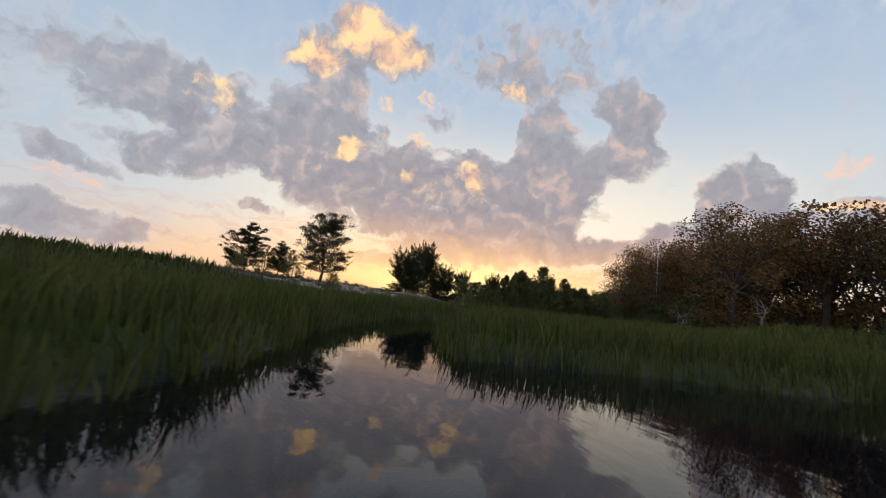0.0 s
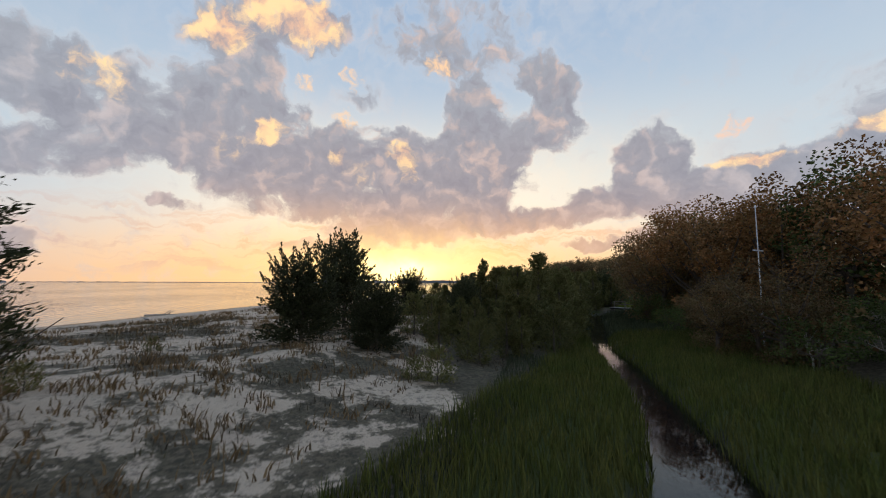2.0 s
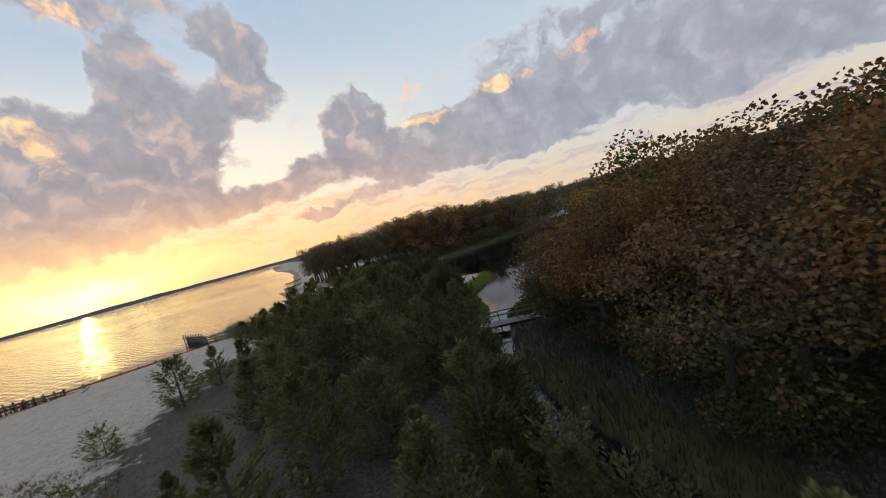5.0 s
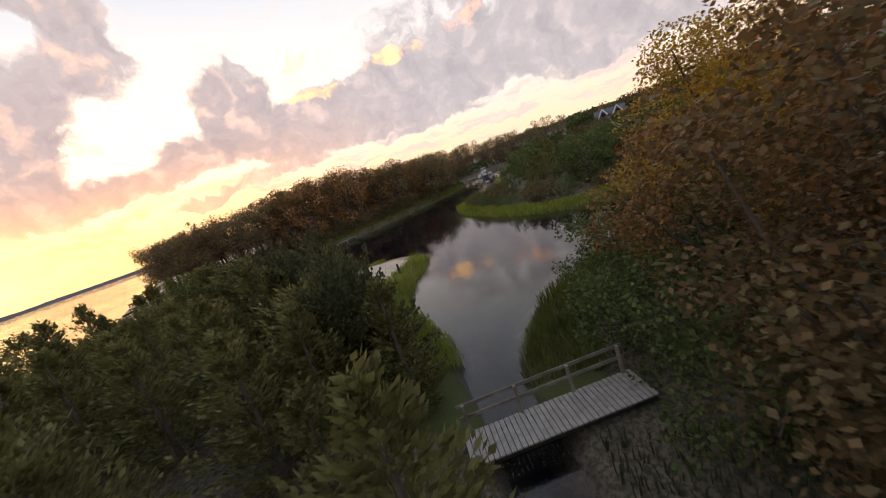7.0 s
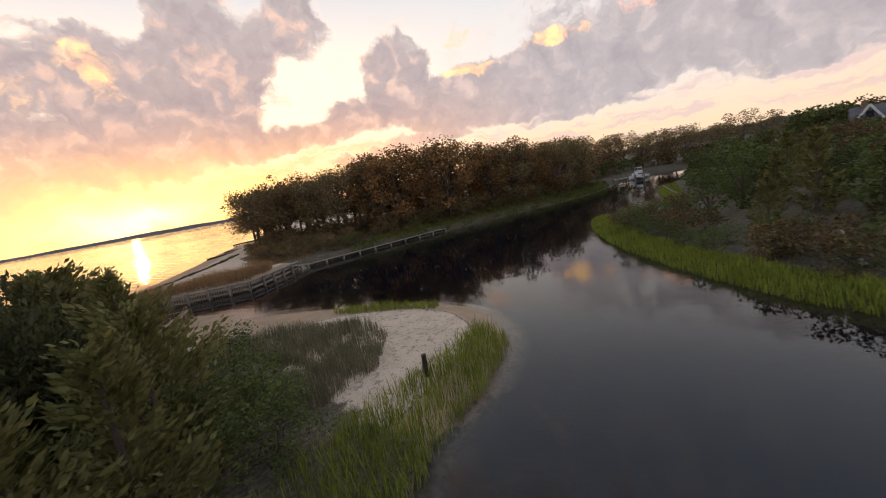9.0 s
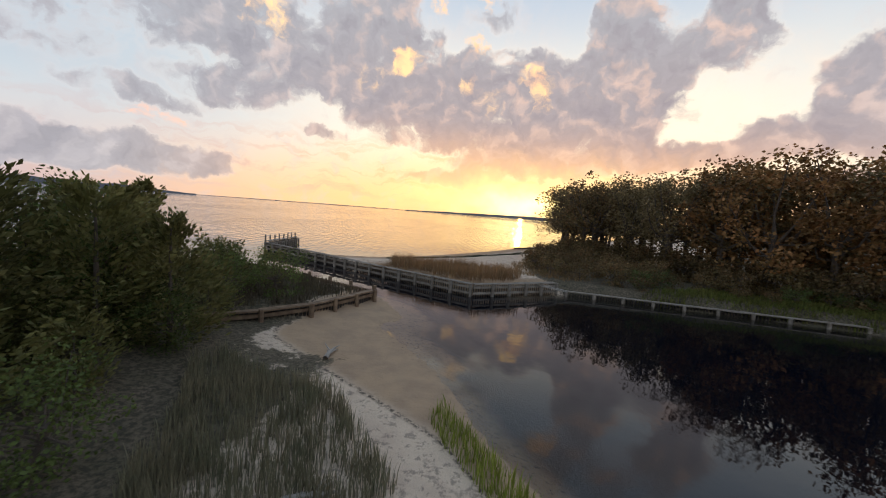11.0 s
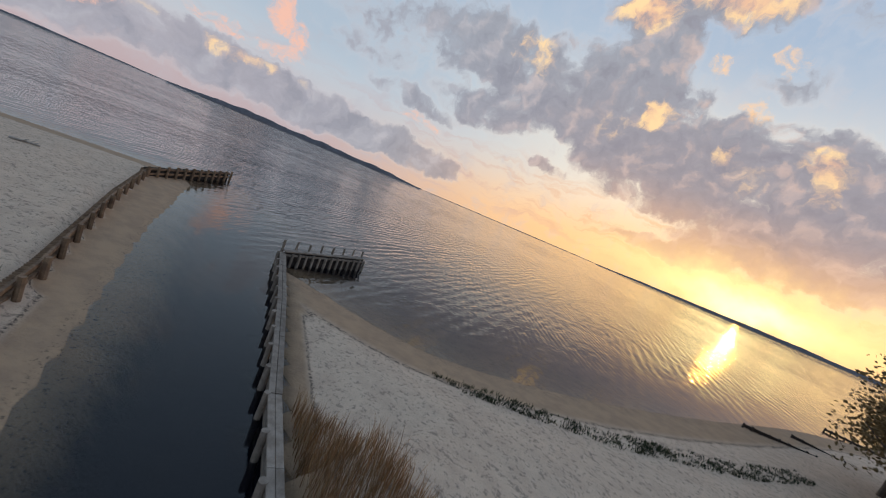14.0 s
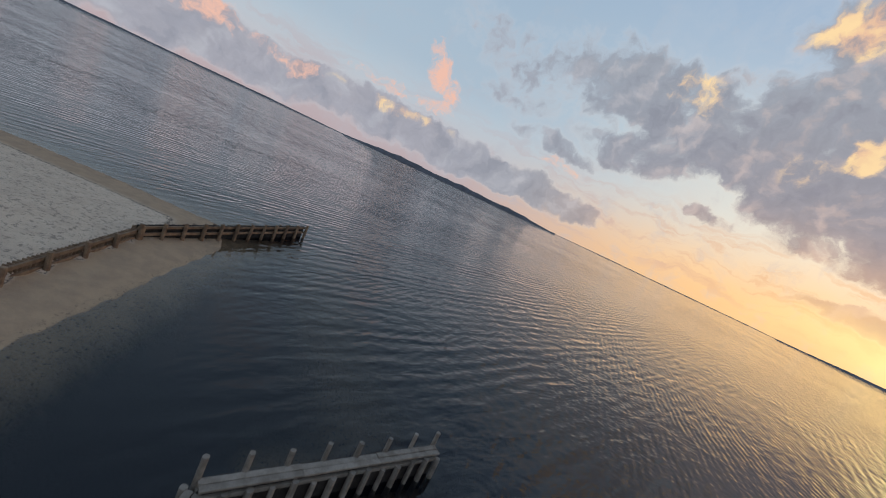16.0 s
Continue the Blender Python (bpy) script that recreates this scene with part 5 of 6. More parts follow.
# ---- grasses ----
def blades(name, xy, tall, wide, lean, mat, label, category, seed, kind="stuff", base=None):
    """A stand of single bent blades, two faces each, rooted in the ground."""
    rng = np.random.default_rng(seed)
    n = len(xy)
    z = height(xy[:, 0], xy[:, 1]) - 0.04 if base is None else np.full(n, base)
    h = tall * rng.uniform(0.6, 1.25, n) * (0.85 + 0.3 * rough(xy[:, 0], xy[:, 1], 1.6, 3.0))
    a, b = rng.uniform(0, 6.283, n), rng.uniform(0, 6.283, n)
    side = np.stack([np.cos(a), np.sin(a), np.zeros(n)], 1) * (wide * rng.uniform(0.6, 1.3, n))[:, None] / 2
    bend = np.stack([np.cos(b), np.sin(b), np.zeros(n)], 1) * (lean * rng.uniform(0.2, 1.2, n) * h)[:, None]
    root = np.stack([xy[:, 0], xy[:, 1], z], 1)
    mid = root + bend * 0.32 + np.stack([0 * h, 0 * h, h * 0.58], 1)
    tip = root + bend + np.stack([0 * h, 0 * h, h * 0.97], 1)
    v = np.stack([root - side, root + side, mid + side * 0.8, tip, mid - side * 0.8], 1).reshape(-1, 3)
    me = bpy.data.meshes.new(name)
    me.vertices.add(n * 5)
    me.vertices.foreach_set("co", v.astype(np.float32).ravel())
    k = np.arange(n)[:, None] * 5
    loops = np.hstack([k + (0, 1, 2, 4), k + (4, 2, 3)]).astype(np.int32)
    me.loops.add(n * 7)
    me.loops.foreach_set("vertex_index", loops.ravel())
    me.polygons.add(n * 2)
    me.polygons.foreach_set("loop_start", np.stack([np.arange(n) * 7, np.arange(n) * 7 + 4], 1).astype(np.int32).ravel())
    me.update(calc_edges=True)
    me.materials.append(mat)
    return tagged(new(name, me), label, category, kind=kind)


def in_ring(ring, per_m2, seed, lo=(0.05, 1e9), tuft=0.0):
    """Random places in a ring, held between two distances from the lagoon and creek; tuft gathers them."""
    rng = np.random.default_rng(seed)
    ring = np.array(ring, float)
    a, b = ring.min(0), ring.max(0)
    n = int((b - a).prod() * per_m2)
    p = rng.uniform(a, b, (n, 2))
    if tuft:
        seeds = rng.uniform(a, b, (max(1, n // 14), 2))
        p = seeds[rng.integers(0, len(seeds), n)] + rng.normal(0, tuft, (n, 2))
    p = p[outside(p[:, 0], p[:, 1], ring) < 0]
    bd, ld, cd = plan(p[:, 0], p[:, 1])
    d = np.minimum(ld, cd)
    return p[(d > lo[0]) & (d < lo[1]) & (bd > 3)]


MARSH = [(-64, -116), (-55, -116), (-55, -108), (-40, -106), (-34, -107), (-32, -98), (-34, -90), (-33, -78), (-30, -64), (-24, -50), (-17, -40), (-18, -36), (-27, -41), (-36, -56), (-44, -70), (-52, -80), (-57.5, -88), (-60, -96)]
near = in_ring(MARSH, 98, 61, (-0.22, 7.5))
blades("marsh_grass", near[near[:, 1] < -62], 0.72, 0.032, 0.35, marsh_blade, "dense green cordgrass along the creek banks", "marsh grass", 1)
far = near[near[:, 1] >= -62]
# the darker blade colour stands for deep shade under the overhanging trees
blades("marsh_grass", far[::3], 0.65, 0.05, 0.35, weed_blade, "marsh grass by the upper creek, coloured dark for the trees' shade", "marsh grass", 2)
side_marsh = in_ring([(-92, -118), (-58, -118), (-56, -96), (-60, -89), (-72, -89), (-90, -94)], 15, 62, (2.0, 99))
blades("marsh_grass", side_marsh, 0.62, 0.095, 0.35, marsh_blade, "wide meadow of green marsh grass", "marsh grass", 3)
east_marsh = in_ring([(-46, -118), (-30, -116), (-24, -98), (-33, -80), (-40, -86), (-46, -100)], 17, 63, (4.0, 99))
blades("marsh_grass", east_marsh, 0.6, 0.095, 0.35, marsh_blade, "green marsh grass in front of the oaks", "marsh grass", 4)
dune = in_ring([(-90, -92), (-62, -92), (-54, -80), (-50, -68), (-49, -56), (-48, -40), (-44, -24), (-52, -12), (-66, -30), (-76, -60)], 14, 64, (6, 99), 0.22)
blades("dune_grass", dune, 0.36, 0.05, 0.75, dry_blade, "tufts of dry brown dune grass on sand", "dune grass", 5)
heath = in_ring([(-84, -92), (-60, -93), (-51, -82), (-47, -74), (-49, -56), (-48, -40), (-46, -24), (-54, -14), (-64, -34), (-74, -62)], 34, 75, (2.8, 99), 0.45)
heath = heath[rough(heath[:, 0], heath[:, 1], 3.6, 4.0) < 0.05]
heath = heath[(rough(heath[:, 0], heath[:, 1], 1.9, 6.0) < -0.15) | (heath[:, 0] < -64) | (heath[:, 1] < -84)]
heath = heath[plan(heath[:, 0], heath[:, 1])[0] > np.interp(heath[:, 1], [-70, -40], [14, 24])]
for cx, cy, r in ((-54.6, -80.1, 1.9), (-56.2, -82.0, 2.0), (-53.1, -75.7, 1.5)):
    heath = heath[np.hypot(heath[:, 0] - cx, heath[:, 1] - cy) > r]
blades("heath", heath, 0.26, 0.032, 0.8, heath_blade, "low brown heath and beach grass matting the dune", "heath", 16)
bank_grass = in_ring([(-62, -93), (-56, -88), (-50, -80), (-45, -71), (-48, -67), (-53, -76), (-59, -85), (-66, -92)], 70, 76, (2.6, 5.0))
for cx, cy, r in ((-54.6, -80.1, 1.9), (-56.2, -82.0, 2.0), (-53.1, -75.7, 1.5)):
    bank_grass = bank_grass[np.hypot(bank_grass[:, 0] - cx, bank_grass[:, 1] - cy) > r]
blades("bank_grass", bank_grass, 0.5, 0.03, 0.5, weed_blade, "dark olive grass between marsh and dune", "grass", 17)
spit_low = in_ring([(-14, -30), (-7, -22), (-3, -19.2), (2, -17.4), (4.4, -16.0), (4.6, -13.8), (1.5, -14.4), (-3, -15.6), (-7, -17), (-12, -22.5), (-17, -29)], 120, 65, (-0.25, 5.5))
keep = np.random.default_rng(5).uniform(0, 1, len(spit_low)) < 1.15 - 0.22 * np.minimum(plan(spit_low[:, 0], spit_low[:, 1])[1], 5) + 0.3 * rough(spit_low[:, 0], spit_low[:, 1], 1.1, 5.0)
spit_low = spit_low[keep] + np.random.default_rng(6).normal(0, 0.12, (int(keep.sum()), 2))
blades("spit_grass", spit_low, 0.85, 0.03, 0.3, backlit_blade, "tall bright green grass at the lagoon's edge", "marsh grass", 6)
spit_top = in_ring([(1.6, -1.6), (5.2, -6.2), (6.1, -8.4), (5.2, -9.0), (3.6, -6.8), (1.2, -3.2)], 130, 66, (0.05, 1.6))
blades("spit_grass", spit_top, 0.6, 0.03, 0.3, backlit_blade, "narrow band of bright green grass on the sand spit", "marsh grass", 7)
sedge = in_ring([(-8, -1), (-2, -2.5), (1.4, -6), (1.2, -10), (-1, -12.8), (-5, -14), (-8, -9)], 170, 67, (1.5, 9), 0.16)
blades("sedge", sedge, 0.85, 0.026, 0.2, sedge_blade, "sparse grey-green reeds on pale sand", "reeds", 8)
point_edge = in_ring([(10, -34), (19, -40), (24, -30), (22, -20), (30, -9), (40, -8), (66, 4), (64, -2), (45, -9), (36, -1), (28, -2), (12, -18), (10, -28)], 95, 68, (-0.2, 2.4))
blades("marsh_grass", point_edge, 0.7, 0.06, 0.3, backlit_blade, "yellow-green grass round the marshy point", "marsh grass", 9)
bank_edge = in_ring([(-16, -33), (-6, -31), (4, -34), (8, -40), (0, -38), (-10, -34.5), (-15, -36)], 90, 69, (-0.1, 3.0))
blades("marsh_grass", bank_edge, 0.8, 0.04, 0.3, marsh_blade, "green grass at the foot of the creek bank", "marsh grass", 10)
wood_edge = in_ring([(14, 22), (20, 21.6), (32, 20), (60, 15), (80, 16), (80, 24), (60, 22), (36, 25), (22, 26)], 60, 70, (0.05, 4.6))
blades("marsh_grass", wood_edge, 0.6, 0.07, 0.3, marsh_blade, "thin green grass below the wood", "marsh grass", 11)
reeds = in_ring([(-13, 23.9), (-9.5, 22.2), (-3.7, 19.7), (0.3, 18.1), (3.6, 20.8), (4.4, 22.6), (1.6, 24.4), (-3, 24.8), (-7, 25.0), (-11, 25.2)], 130, 71, (0.6, 99))
blades("reed_bed", reeds[::2], 1.25, 0.022, 0.26, dry_blade, "brown dry reeds mixed into the reed bed", "reeds", 18)
blades("reed_bed", reeds[1::2], 1.4, 0.022, 0.22, reed_blade, "bed of tall dry tan reeds behind the timber wall", "reeds", 12)
wall_weeds = in_ring([(-6.8, 10.6), (-8.3, 5.8), (-9.8, 3.6), (-13, 0), (-19, 4), (-23, 10), (-22, 16.4), (-10, 11.9)], 70, 72, (0.4, 99), 0.35)
blades("dune_grass", wall_weeds, 0.6, 0.04, 0.5, heath_blade, "rough dry brown grass behind the timber wall", "dune grass", 13)
beach_weeds = in_ring([(4, 24), (10, 24), (16, 34), (11, 48), (6, 44), (3, 34)], 30, 73, (1, 99), 0.3)
blades("dune_grass", beach_weeds, 0.45, 0.05, 0.5, dry_blade, "dry brown beach grass by the wood", "dune grass", 14)
wrack = in_ring([(-13.6, 33.6), (-11.6, 33.4), (-4, 40.2), (3, 50), (8, 60), (6.6, 61), (1.6, 51.5), (-5.4, 41.8), (-12.4, 35.0)], 60, 74, (1, 99), 0.2)
blades("wrack_weed", wrack, 0.3, 0.05, 0.6, weed_blade, "low dark green weeds along the high-tide line", "beach weeds", 15)

# ---- small things along the shore ----
def ground_z(x, y):
    return float(height(np.array([x]), np.array([y]))[0])


def box(bm, x0, y0, z0, x1, y1, z1):
    v = [bm.verts.new((x, y, z)) for z in (z0, z1) for x, y in ((x0, y0), (x1, y0), (x1, y1), (x0, y1))]
    for f in ((0, 3, 2, 1), (4, 5, 6, 7), (0, 1, 5, 4), (1, 2, 6, 5), (2, 3, 7, 6), (3, 0, 4, 7)):
        bm.faces.new([v[k] for k in f])


def driftwood(x, y, turn, size, seed, label):
    """A bleached trunk lying on the sand with a few broken limbs."""
    rng = np.random.default_rng(seed)
    random.seed(seed)
    top = thing("driftwood_log", x, y, ground_z(x, y), turn, label, "driftwood")
    bm = bmesh.new()
    limb(bm, [(-size, 0, 0.08), (0, 0.05 * size, 0.12), (size, -0.05, 0.10)], 0.11, 0.06, 7)
    part("trunk", bm, bleached, top)
    for k in range(4):
        bm = bmesh.new()
        s = rng.uniform(-0.3, 0.9) * size
        a = rng.uniform(0.4, 1.2) * (1 if k % 2 else -1)
        r = rng.uniform(0.35, 0.8) * size * 0.7
        limb(bm, [(s, 0, 0.1), (s + r * 0.6, a * r * 0.6, 0.1 + r * 0.45), (s + r, a * r, 0.1 + r * rng.uniform(0.4, 0.9))], 0.045, 0.012, 5)
        part("branch", bm, bleached, top)


driftwood(-78.5, -46.0, 20, 1.5, 1, "bleached driftwood tree lying on the beach")
driftwood(-76.2, -52.5, 130, 1.1, 2, "bleached driftwood branch on the beach")
driftwood(-46.5, 17.6, 70, 0.9, 3, "dark driftwood log on the sand")
driftwood(-0.4, -7.0, 30, 0.5, 4, "small driftwood stick on the sand spit")
driftwood(-4.0, 0.9, 100, 0.6, 5, "small heap of driftwood on the sand flat")


def snag(x, y, turn, tall, seed, label):
    """A dead, bare, pale tree with crooked limbs."""
    rng = np.random.default_rng(seed)
    random.seed(seed)
    top = thing("dead_tree", x, y, ground_z(x, y), turn, label, "dead tree", "dead trees by the creek")
    bm = bmesh.new()
    bend = [(0, 0, -0.2), (0.25 * tall * 0.3, 0.1, tall * 0.3), (-0.1, 0.15, tall * 0.62), (0.25, -0.1, tall)]
    limb(bm, bend, 0.03 * tall, 0.008 * tall, 7)
    part("trunk", bm, bleached, top)
    for k in range(6):
        bm = bmesh.new()
        u = rng.uniform(0.25, 0.85)
        a = rng.uniform(0, 6.283)
        r = tall * rng.uniform(0.3, 0.6)
        p0 = Vector((0.05, 0.08, tall * u))
        p1 = p0 + Vector((math.cos(a) * r * 0.5, math.sin(a) * r * 0.5, rng.uniform(-0.1, 0.2) * tall))
        p2 = p1 + Vector((math.cos(a + 0.7) * r * 0.4, math.sin(a + 0.7) * r * 0.4, rng.uniform(0.05, 0.4) * tall))
        limb(bm, [p0, p1, p2], 0.014 * tall, 0.004 * tall, 5)
        part("branch", bm, bleached, top)


snag(-34.4, -75.4, 0, 2.0, 1, "bare bleached dead tree at the marsh edge")
snag(-33.4, -77.8, 90, 2.0, 2, "low bleached dead tree with crooked limbs")
snag(-35.6, -81.8, 200, 1.6, 3, "bare grey dead tree leaning over the marsh")
snag(-31.8, -70.2, 40, 2.6, 4, "bare bleached dead tree among shrubs")
snag(-31.5, -84.5, 140, 2.2, 6, "bare grey dead tree in front of the oaks")
snag(33.0, -33.0, 0, 5.5, 5, "tall bare pale dead tree on the point")


def slanting_log(x, y, turn, length, label):
    top = thing("fallen_log", x, y, ground_z(x, y), turn, label, "log")
    bm = bmesh.new()
    limb(bm, [(0, 0, 0.05), (length * 0.4, 0.1, length * 0.32), (length * 0.75, 0.05, length * 0.62)], 0.13, 0.06, 7)
    part("trunk", bm, bleached, top)
    bm = bmesh.new()
    limb(bm, [(0.1, 0, 0.1), (0.5, 0.7, 0.35), (0.7, 1.2, 0.3)], 0.06, 0.02, 5)
    part("branch", bm, bleached, top)


slanting_log(17.8, -26.2, 30, 2.4, "pale fallen log leaning from the bank of the point")
slanting_log(50.0, -7.0, 100, 2.6, "pale leaning log at the water's edge")


def white_pole(x, y):
    """A slim white pole with a short cross arm."""
    top = thing("white_pole", x, y, ground_z(x, y), 20, "slim white pole with a cross arm among the trees", "pole")
    bm = bmesh.new()
    tube(bm, (0, 0, 0), (0, 0, 8.6), 0.04, 0.028, 8)
    part("mast", bm, white_paint, top)
    bm = bmesh.new()
    beam(bm, (-0.55, 0, 6.0), (0.55, 0, 6.0), 0.06, 0.08)
    part("cross_arm", bm, white_paint, top)
    bm = bmesh.new()
    tube(bm, (0, 0, 8.6), (0, 0, 8.75), 0.08, 0.03, 8)
    part("cap", bm, white_paint, top)


white_pole(-31.8, -70.6)


def old_post(x, y, tall, label, group=""):
    top = thing("mooring_post", x, y, ground_z(x, y), 0, label, "post", group)
    bm = bmesh.new()
    tube(bm, (0, 0, -0.5), (0.03, 0, tall), 0.12, 0.10, 9, True, 0.1)
    part("post", bm, timber_wet, top)


old_post(-0.3, -15.5, 0.95, "short dark wooden post in the grass of the spit")


def groin(points, label):
    x0, y0 = points[0]
    top = thing("beach_groin", x0, y0, 0, 0, label, "groin", "groins on the beach")
    for x, y in along([(x - x0, y - y0) for x, y in points], 0.9):
        bm = bmesh.new()
        tube(bm, (x, y, -1.2), (x, y, 0.55 + random.uniform(-0.1, 0.1)), 0.11, 0.10, 8, True, 0.08)
        part("post", bm, timber_wet, top)
    for (ax, ay), (bx, by) in zip(points, points[1:]):
        bm = bmesh.new()
        beam(bm, (ax - x0, ay - y0 + 0.16, 0.28), (bx - x0, by - y0 + 0.16, 0.28), 0.08, 0.35)
        part("plank", bm, timber_wet, top)


groin([(8.0, 79.0), (16.5, 79.8)], "low dark timber groin running into the bay")
groin([(3.0, 69.5), (9.5, 73.5)], "short dark timber groin at the water's edge")
groin([(14.0, 101.0), (23.0, 104.0)], "dark timber groin far along the beach")
groin([(27.0, 133.0), (37.0, 137.0)], "dark timber groin far along the beach")


def footbridge():
    """A narrow plank bridge with a rail on one side, over the mouth of the creek."""
    x, y = -17.6, -34.9
    top = thing("footbridge", x, y, 0, -52, "narrow weathered plank footbridge over the creek mouth", "footbridge")
    for side in (-0.55, 0.55):
        bm = bmesh.new()
        beam(bm, (-2.7, side, 0.52), (2.7, side, 0.52), 0.1, 0.2)
        part("stringer", bm, timber_wet, top)
    for k in range(34):
        bm = bmesh.new()
        beam(bm, (-2.68 + k * 0.162, -0.7, 0.65), (-2.68 + k * 0.162, 0.7, 0.65 + random.uniform(-0.01, 0.01)), 0.14, 0.05)
        part("deck_plank", bm, bleached, top)
    for s in (-2.5, -0.85, 0.85, 2.5):
        bm = bmesh.new()
        beam(bm, (s, 0.66, -0.6), (s, 0.66, 1.6), 0.1, 0.1)
        part("rail_post", bm, timber, top)
    for z in (1.15, 1.55):
        bm = bmesh.new()
        beam(bm, (-2.7, 0.74, z), (2.7, 0.74, z), 0.05, 0.12)
        part("handrail", bm, timber, top)


footbridge()


def loose_boards():
    """Two long boards that slope from the wall's end down to the low wall."""
    for k, (ax, ay, bx, by) in enumerate(((5.4, 21.2, 8.6, 21.9), (5.9, 21.0, 8.4, 21.6))):
        top = thing("loose_board", ax, ay, 0, 0, "pale loose board sloping from the bulkhead's end", "board", "boards at the bulkhead")
        bm = bmesh.new()
        beam(bm, (0, 0, 1.0 - 0.1 * k), (bx - ax, by - ay, 0.5 - 0.05 * k), 0.2, 0.05)
        part("board", bm, bleached, top)


loose_boards()


def hull(length, wide, deep):
    """An open pointed hull shell, bow at +x."""
    bm = bmesh.new()
    rows = []
    for k in range(11):
        u = k / 10
        w = wide / 2 * (1 - max(0, (u - 0.45) / 0.55) ** 2.2)
        sheer = deep * (0.85 + 0.35 * u * u)
        x = -length / 2 + length * u
        rows.append([bm.verts.new(p) for p in ((x, -w, sheer), (x - 0.05, -w * 0.86, deep * 0.25), (x - 0.1 * u, 0, -0.15 + 0.3 * u ** 4), (x - 0.05, w * 0.86, deep * 0.25), (x, w, sheer))])
    for a, b in zip(rows, rows[1:]):
        for k in range(4):
            bm.faces.new((a[k], b[k], b[k + 1], a[k + 1]))
    bm.faces.new(rows[0])
    for a, b in zip(rows, rows[1:]):
        bm.faces.new((a[0], a[4], b[4], b[0]))
    bmesh.ops.remove_doubles(bm, verts=bm.verts, dist=0.002)
    bmesh.ops.recalc_face_normals(bm, faces=bm.faces)
    return bm


def motor_boat(x, y, turn):
    top = thing("motor_boat", x, y, 0.1, turn, "white motor boat with a flybridge moored at a dock", "boat")
    top.scale = (0.72, 0.72, 0.72)
    part("hull", hull(8.5, 2.9, 1.2), white_paint, top)
    bm = bmesh.new()
    box(bm, -1.6, -1.05, 1.1, 1.8, 1.05, 2.1)
    for v in bm.verts:
        if v.co.z > 2:
            v.co.x = v.co.x * 0.8 - 0.2
            v.co.y *= 0.85
    cabin = part("cabin", bm, white_paint, top)
    for s in (-1, 1):
        bm = bmesh.new()
        box(bm, -1.1, s * 0.98 - 0.03, 1.5, 1.1, s * 0.98 + 0.03, 1.85)
        part("side_window", bm, dark_glass, cabin, "dark cabin window")
    bm = bmesh.new()
    box(bm, -1.5, -0.9, 2.1, 0.2, 0.9, 2.75)
    bridge = part("flybridge", bm, white_paint, top)
    for sx in (-1.4, 0.1):
        for sy in (-0.8, 0.8):
            bm = bmesh.new()
            tube(bm, (sx, sy, 2.7), (sx, sy, 3.7), 0.03, 0.03, 6)
            part("stanchion", bm, white_paint, bridge)
    bm = bmesh.new()
    box(bm, -1.6, -0.95, 3.7, 0.3, 0.95, 3.78)
    part("hardtop", bm, white_paint, bridge)
    bm = bmesh.new()
    limb(bm, [(2.0, -0.9, 1.6), (3.4, -0.5, 1.9), (4.1, 0, 2.0), (3.4, 0.5, 1.9), (2.0, 0.9, 1.6)], 0.025, 0.025, 5)
    part("bow_rail", bm, white_paint, top)


motor_boat(92.0, 17.5, 165)


def dock(x, y, turn, length, label):
    top = thing("dock", x, y, 0, turn, label, "dock")
    n = int(length / 0.5)
    for k in range(n):
        bm = bmesh.new()
        beam(bm, (k * 0.5, -0.8, 0.85), (k * 0.5, 0.8, 0.85), 0.46, 0.06)
        part("deck_board", bm, bleached, top)
    for s in (-0.75, 0.75):
        bm = bmesh.new()
        beam(bm, (-0.2, s, 0.74), (length - 0.3, s, 0.74), 0.1, 0.16)
        part("stringer", bm, timber, top)
        for k in range(0, n, 6):
            bm = bmesh.new()
            tube(bm, (k * 0.5, s * 1.15, -1.5), (k * 0.5, s * 1.15, 1.6), 0.12, 0.11, 8, True, 0.05)
            part("post", bm, timber, top)


dock(86.0, 14.2, 28, 8, "long pale plank dock on piles in the upper lagoon")
dock(87.0, 20.8, -30, 5, "short pale plank dock beside a motor boat")


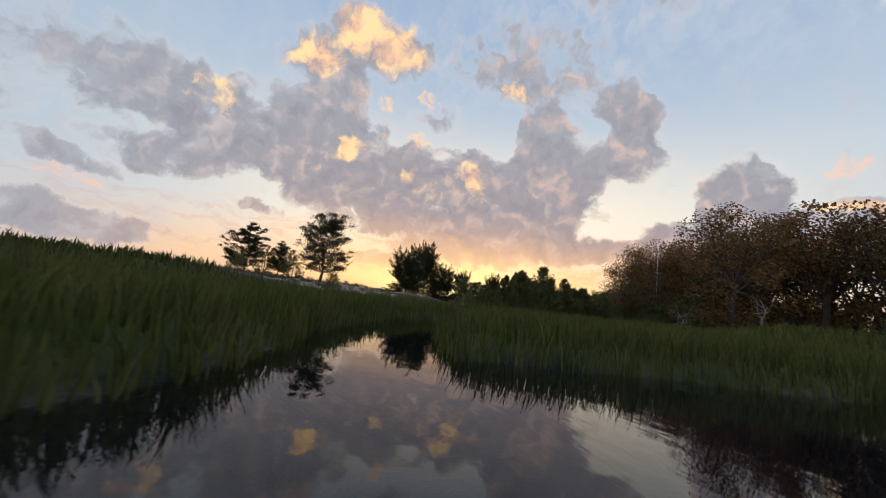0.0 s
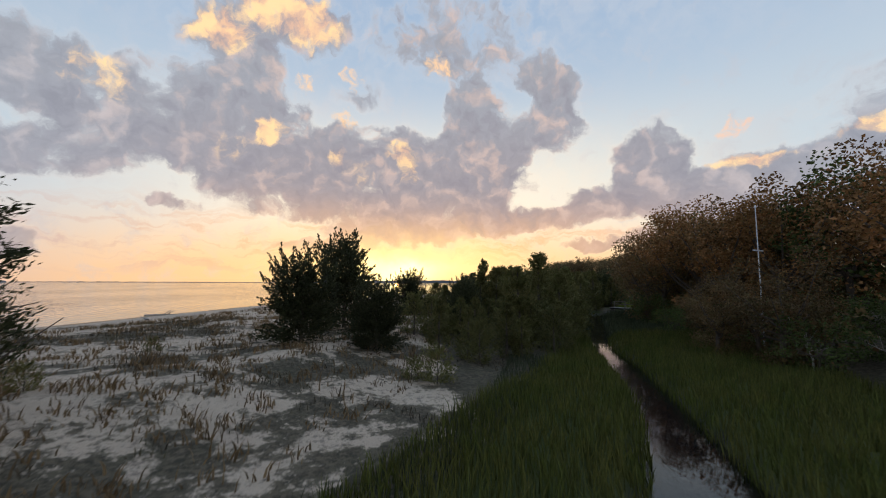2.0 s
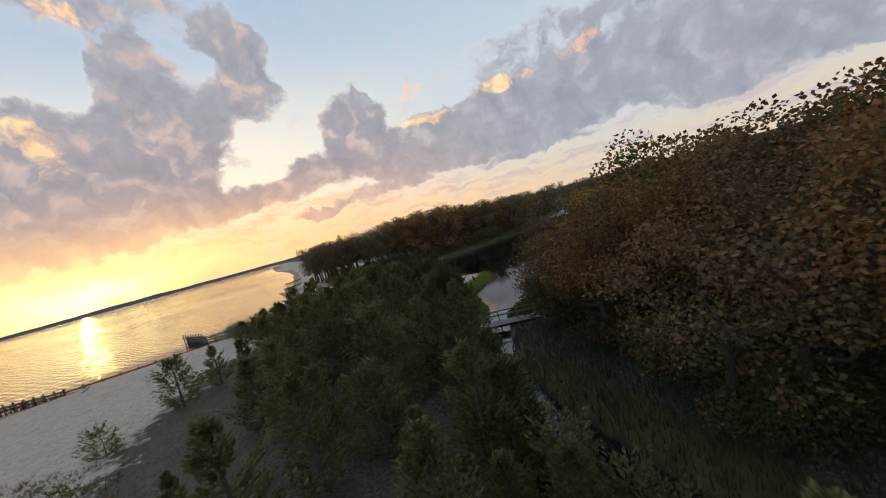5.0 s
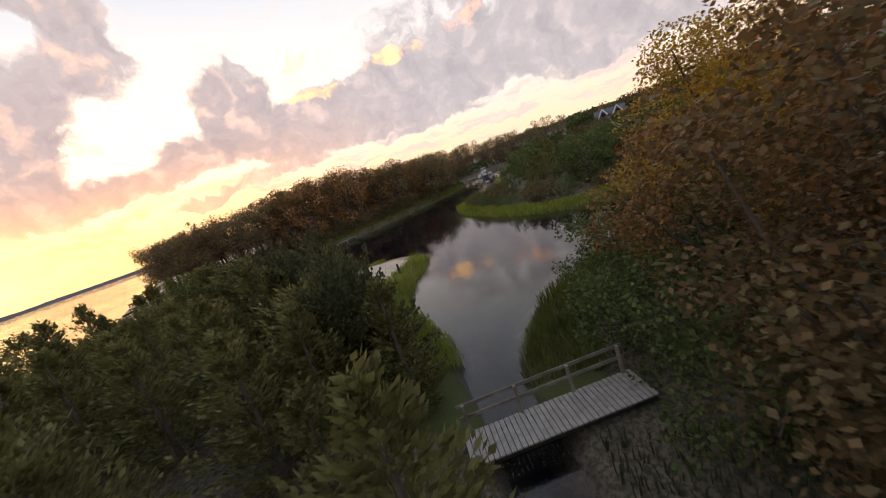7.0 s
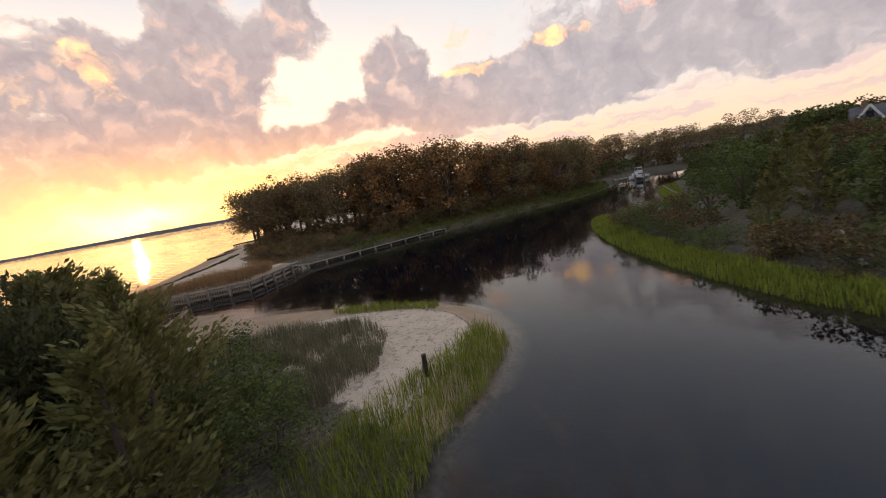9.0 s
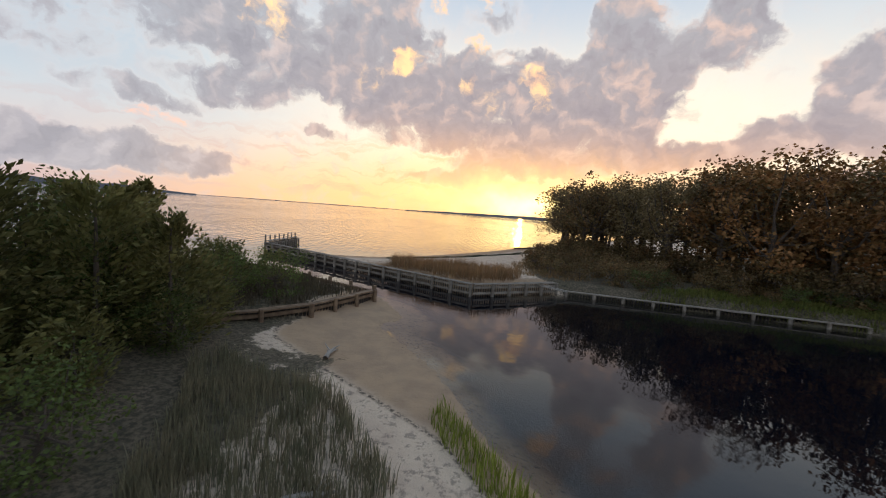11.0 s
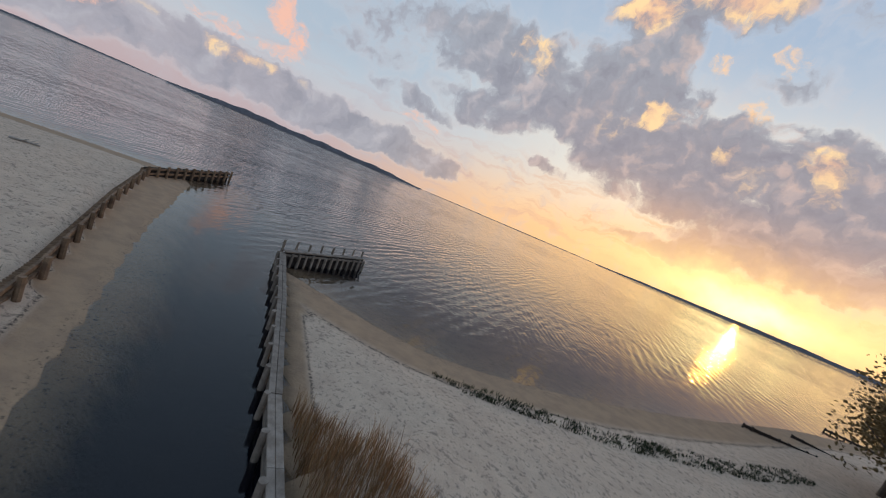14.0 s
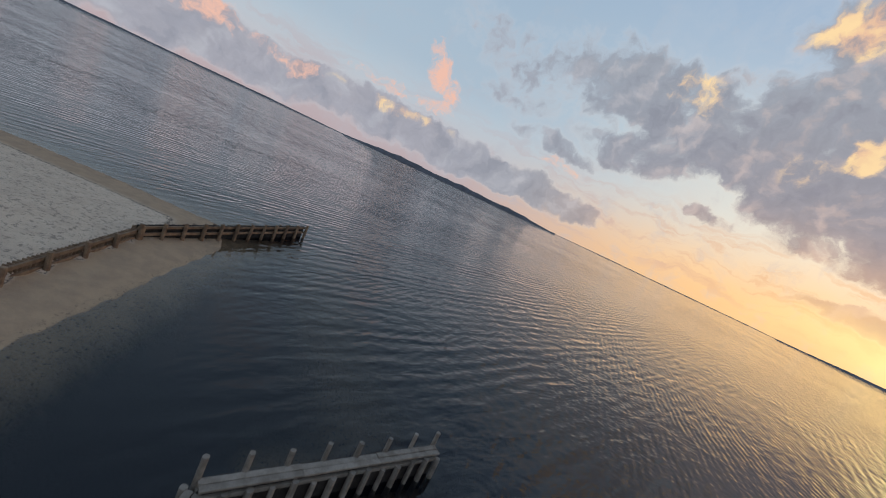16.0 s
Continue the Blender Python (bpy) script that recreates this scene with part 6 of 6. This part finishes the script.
def house(x, y, turn, long_, deep, walls, gables, label):
    """A shingled house with a steep roof, white-trimmed gables and windows."""
    z = ground_z(x, y)
    top = thing("house", x, y, z, turn, label, "house", "houses on the rise")
    bm = bmesh.new()
    box(bm, -long_ / 2, -deep / 2, -0.5, long_ / 2, deep / 2, walls)
    part("wall", bm, grey_shingle, top)
    bm = bmesh.new()
    e = 0.4
    v = [bm.verts.new(p) for p in ((-long_ / 2 - e, -deep / 2 - e, walls - 0.2), (long_ / 2 + e, -deep / 2 - e, walls - 0.2), (long_ / 2 + e, deep / 2 + e, walls - 0.2), (-long_ / 2 - e, deep / 2 + e, walls - 0.2),
                                       (-long_ / 2 - e, 0, walls + deep * 0.48), (long_ / 2 + e, 0, walls + deep * 0.48))]
    for f in ((0, 1, 5, 4), (2, 3, 4, 5), (1, 2, 5), (3, 0, 4), (0, 3, 2, 1)):
        bm.faces.new([v[k] for k in f])
    roof = part("roof", bm, grey_shingle, top, "grey shingle roof")
    bm = bmesh.new()
    box(bm, -long_ * 0.3 - 0.4, -0.4, walls, -long_ * 0.3 + 0.4, 0.4, walls + deep * 0.48 + 1.0)
    part("chimney", bm, timber_warm, roof, "brown brick chimney")
    for gx in gables:
        bm = bmesh.new()
        w, zb, zt, y0, y1 = 1.5, walls - 0.3, walls + 2.0, -deep / 2 - 0.5, 0.0
        v = [bm.verts.new(p) for p in ((gx - w, y0, zb), (gx + w, y0, zb), (gx, y0, zt), (gx - w, y1, zb), (gx + w, y1, zb), (gx, y1, zt))]
        for f in ((0, 1, 2), (3, 5, 4), (0, 2, 5, 3), (1, 4, 5, 2), (0, 3, 4, 1)):
            bm.faces.new([v[k] for k in f])
        gable = part("gable", bm, grey_shingle, top)
        for s in (-1, 1):
            bm = bmesh.new()
            beam(bm, (gx + s * (w + 0.25), y0 - 0.08, zb - 0.2), (gx, y0 - 0.08, zt + 0.15), 0.12, 0.34)
            part("bargeboard", bm, white_paint, gable, "white bargeboard")
        bm = bmesh.new()
        box(bm, gx - 0.5, y0 - 0.06, zb + 0.3, gx + 0.5, y0 - 0.01, zb + 1.4)
        part("window", bm, dark_glass, gable, "dark window")
    for k in range(4):
        wx = -long_ / 2 + long_ * (k + 0.5) / 4
        bm = bmesh.new()
        box(bm, wx - 0.6, -deep / 2 - 0.05, walls - 2.0, wx + 0.6, -deep / 2 - 0.01, walls - 0.7)
        window = part("window", bm, dark_glass, top, "dark window")
        bm = bmesh.new()
        for s in (-1, 1):
            box(bm, wx + s * 0.66 - 0.06, -deep / 2 - 0.08, walls - 2.1, wx + s * 0.66 + 0.06, -deep / 2, walls - 0.6)
        box(bm, wx - 0.6, -deep / 2 - 0.08, walls - 0.7, wx + 0.6, -deep / 2, walls - 0.58)
        box(bm, wx - 0.6, -deep / 2 - 0.08, walls - 2.12, wx + 0.6, -deep / 2, walls - 2.0)
        part("window_frame", bm, white_paint, window, "white window frame")


house(99, -22.8, -80, 7.6, 4.2, 2.8, (-1.9, 1.9), "grey shingled house with white gables above the trees")
house(99.5, -36, -74, 5.6, 4.0, 2.2, (0.0,), "grey shingled house with a white gable above the trees")
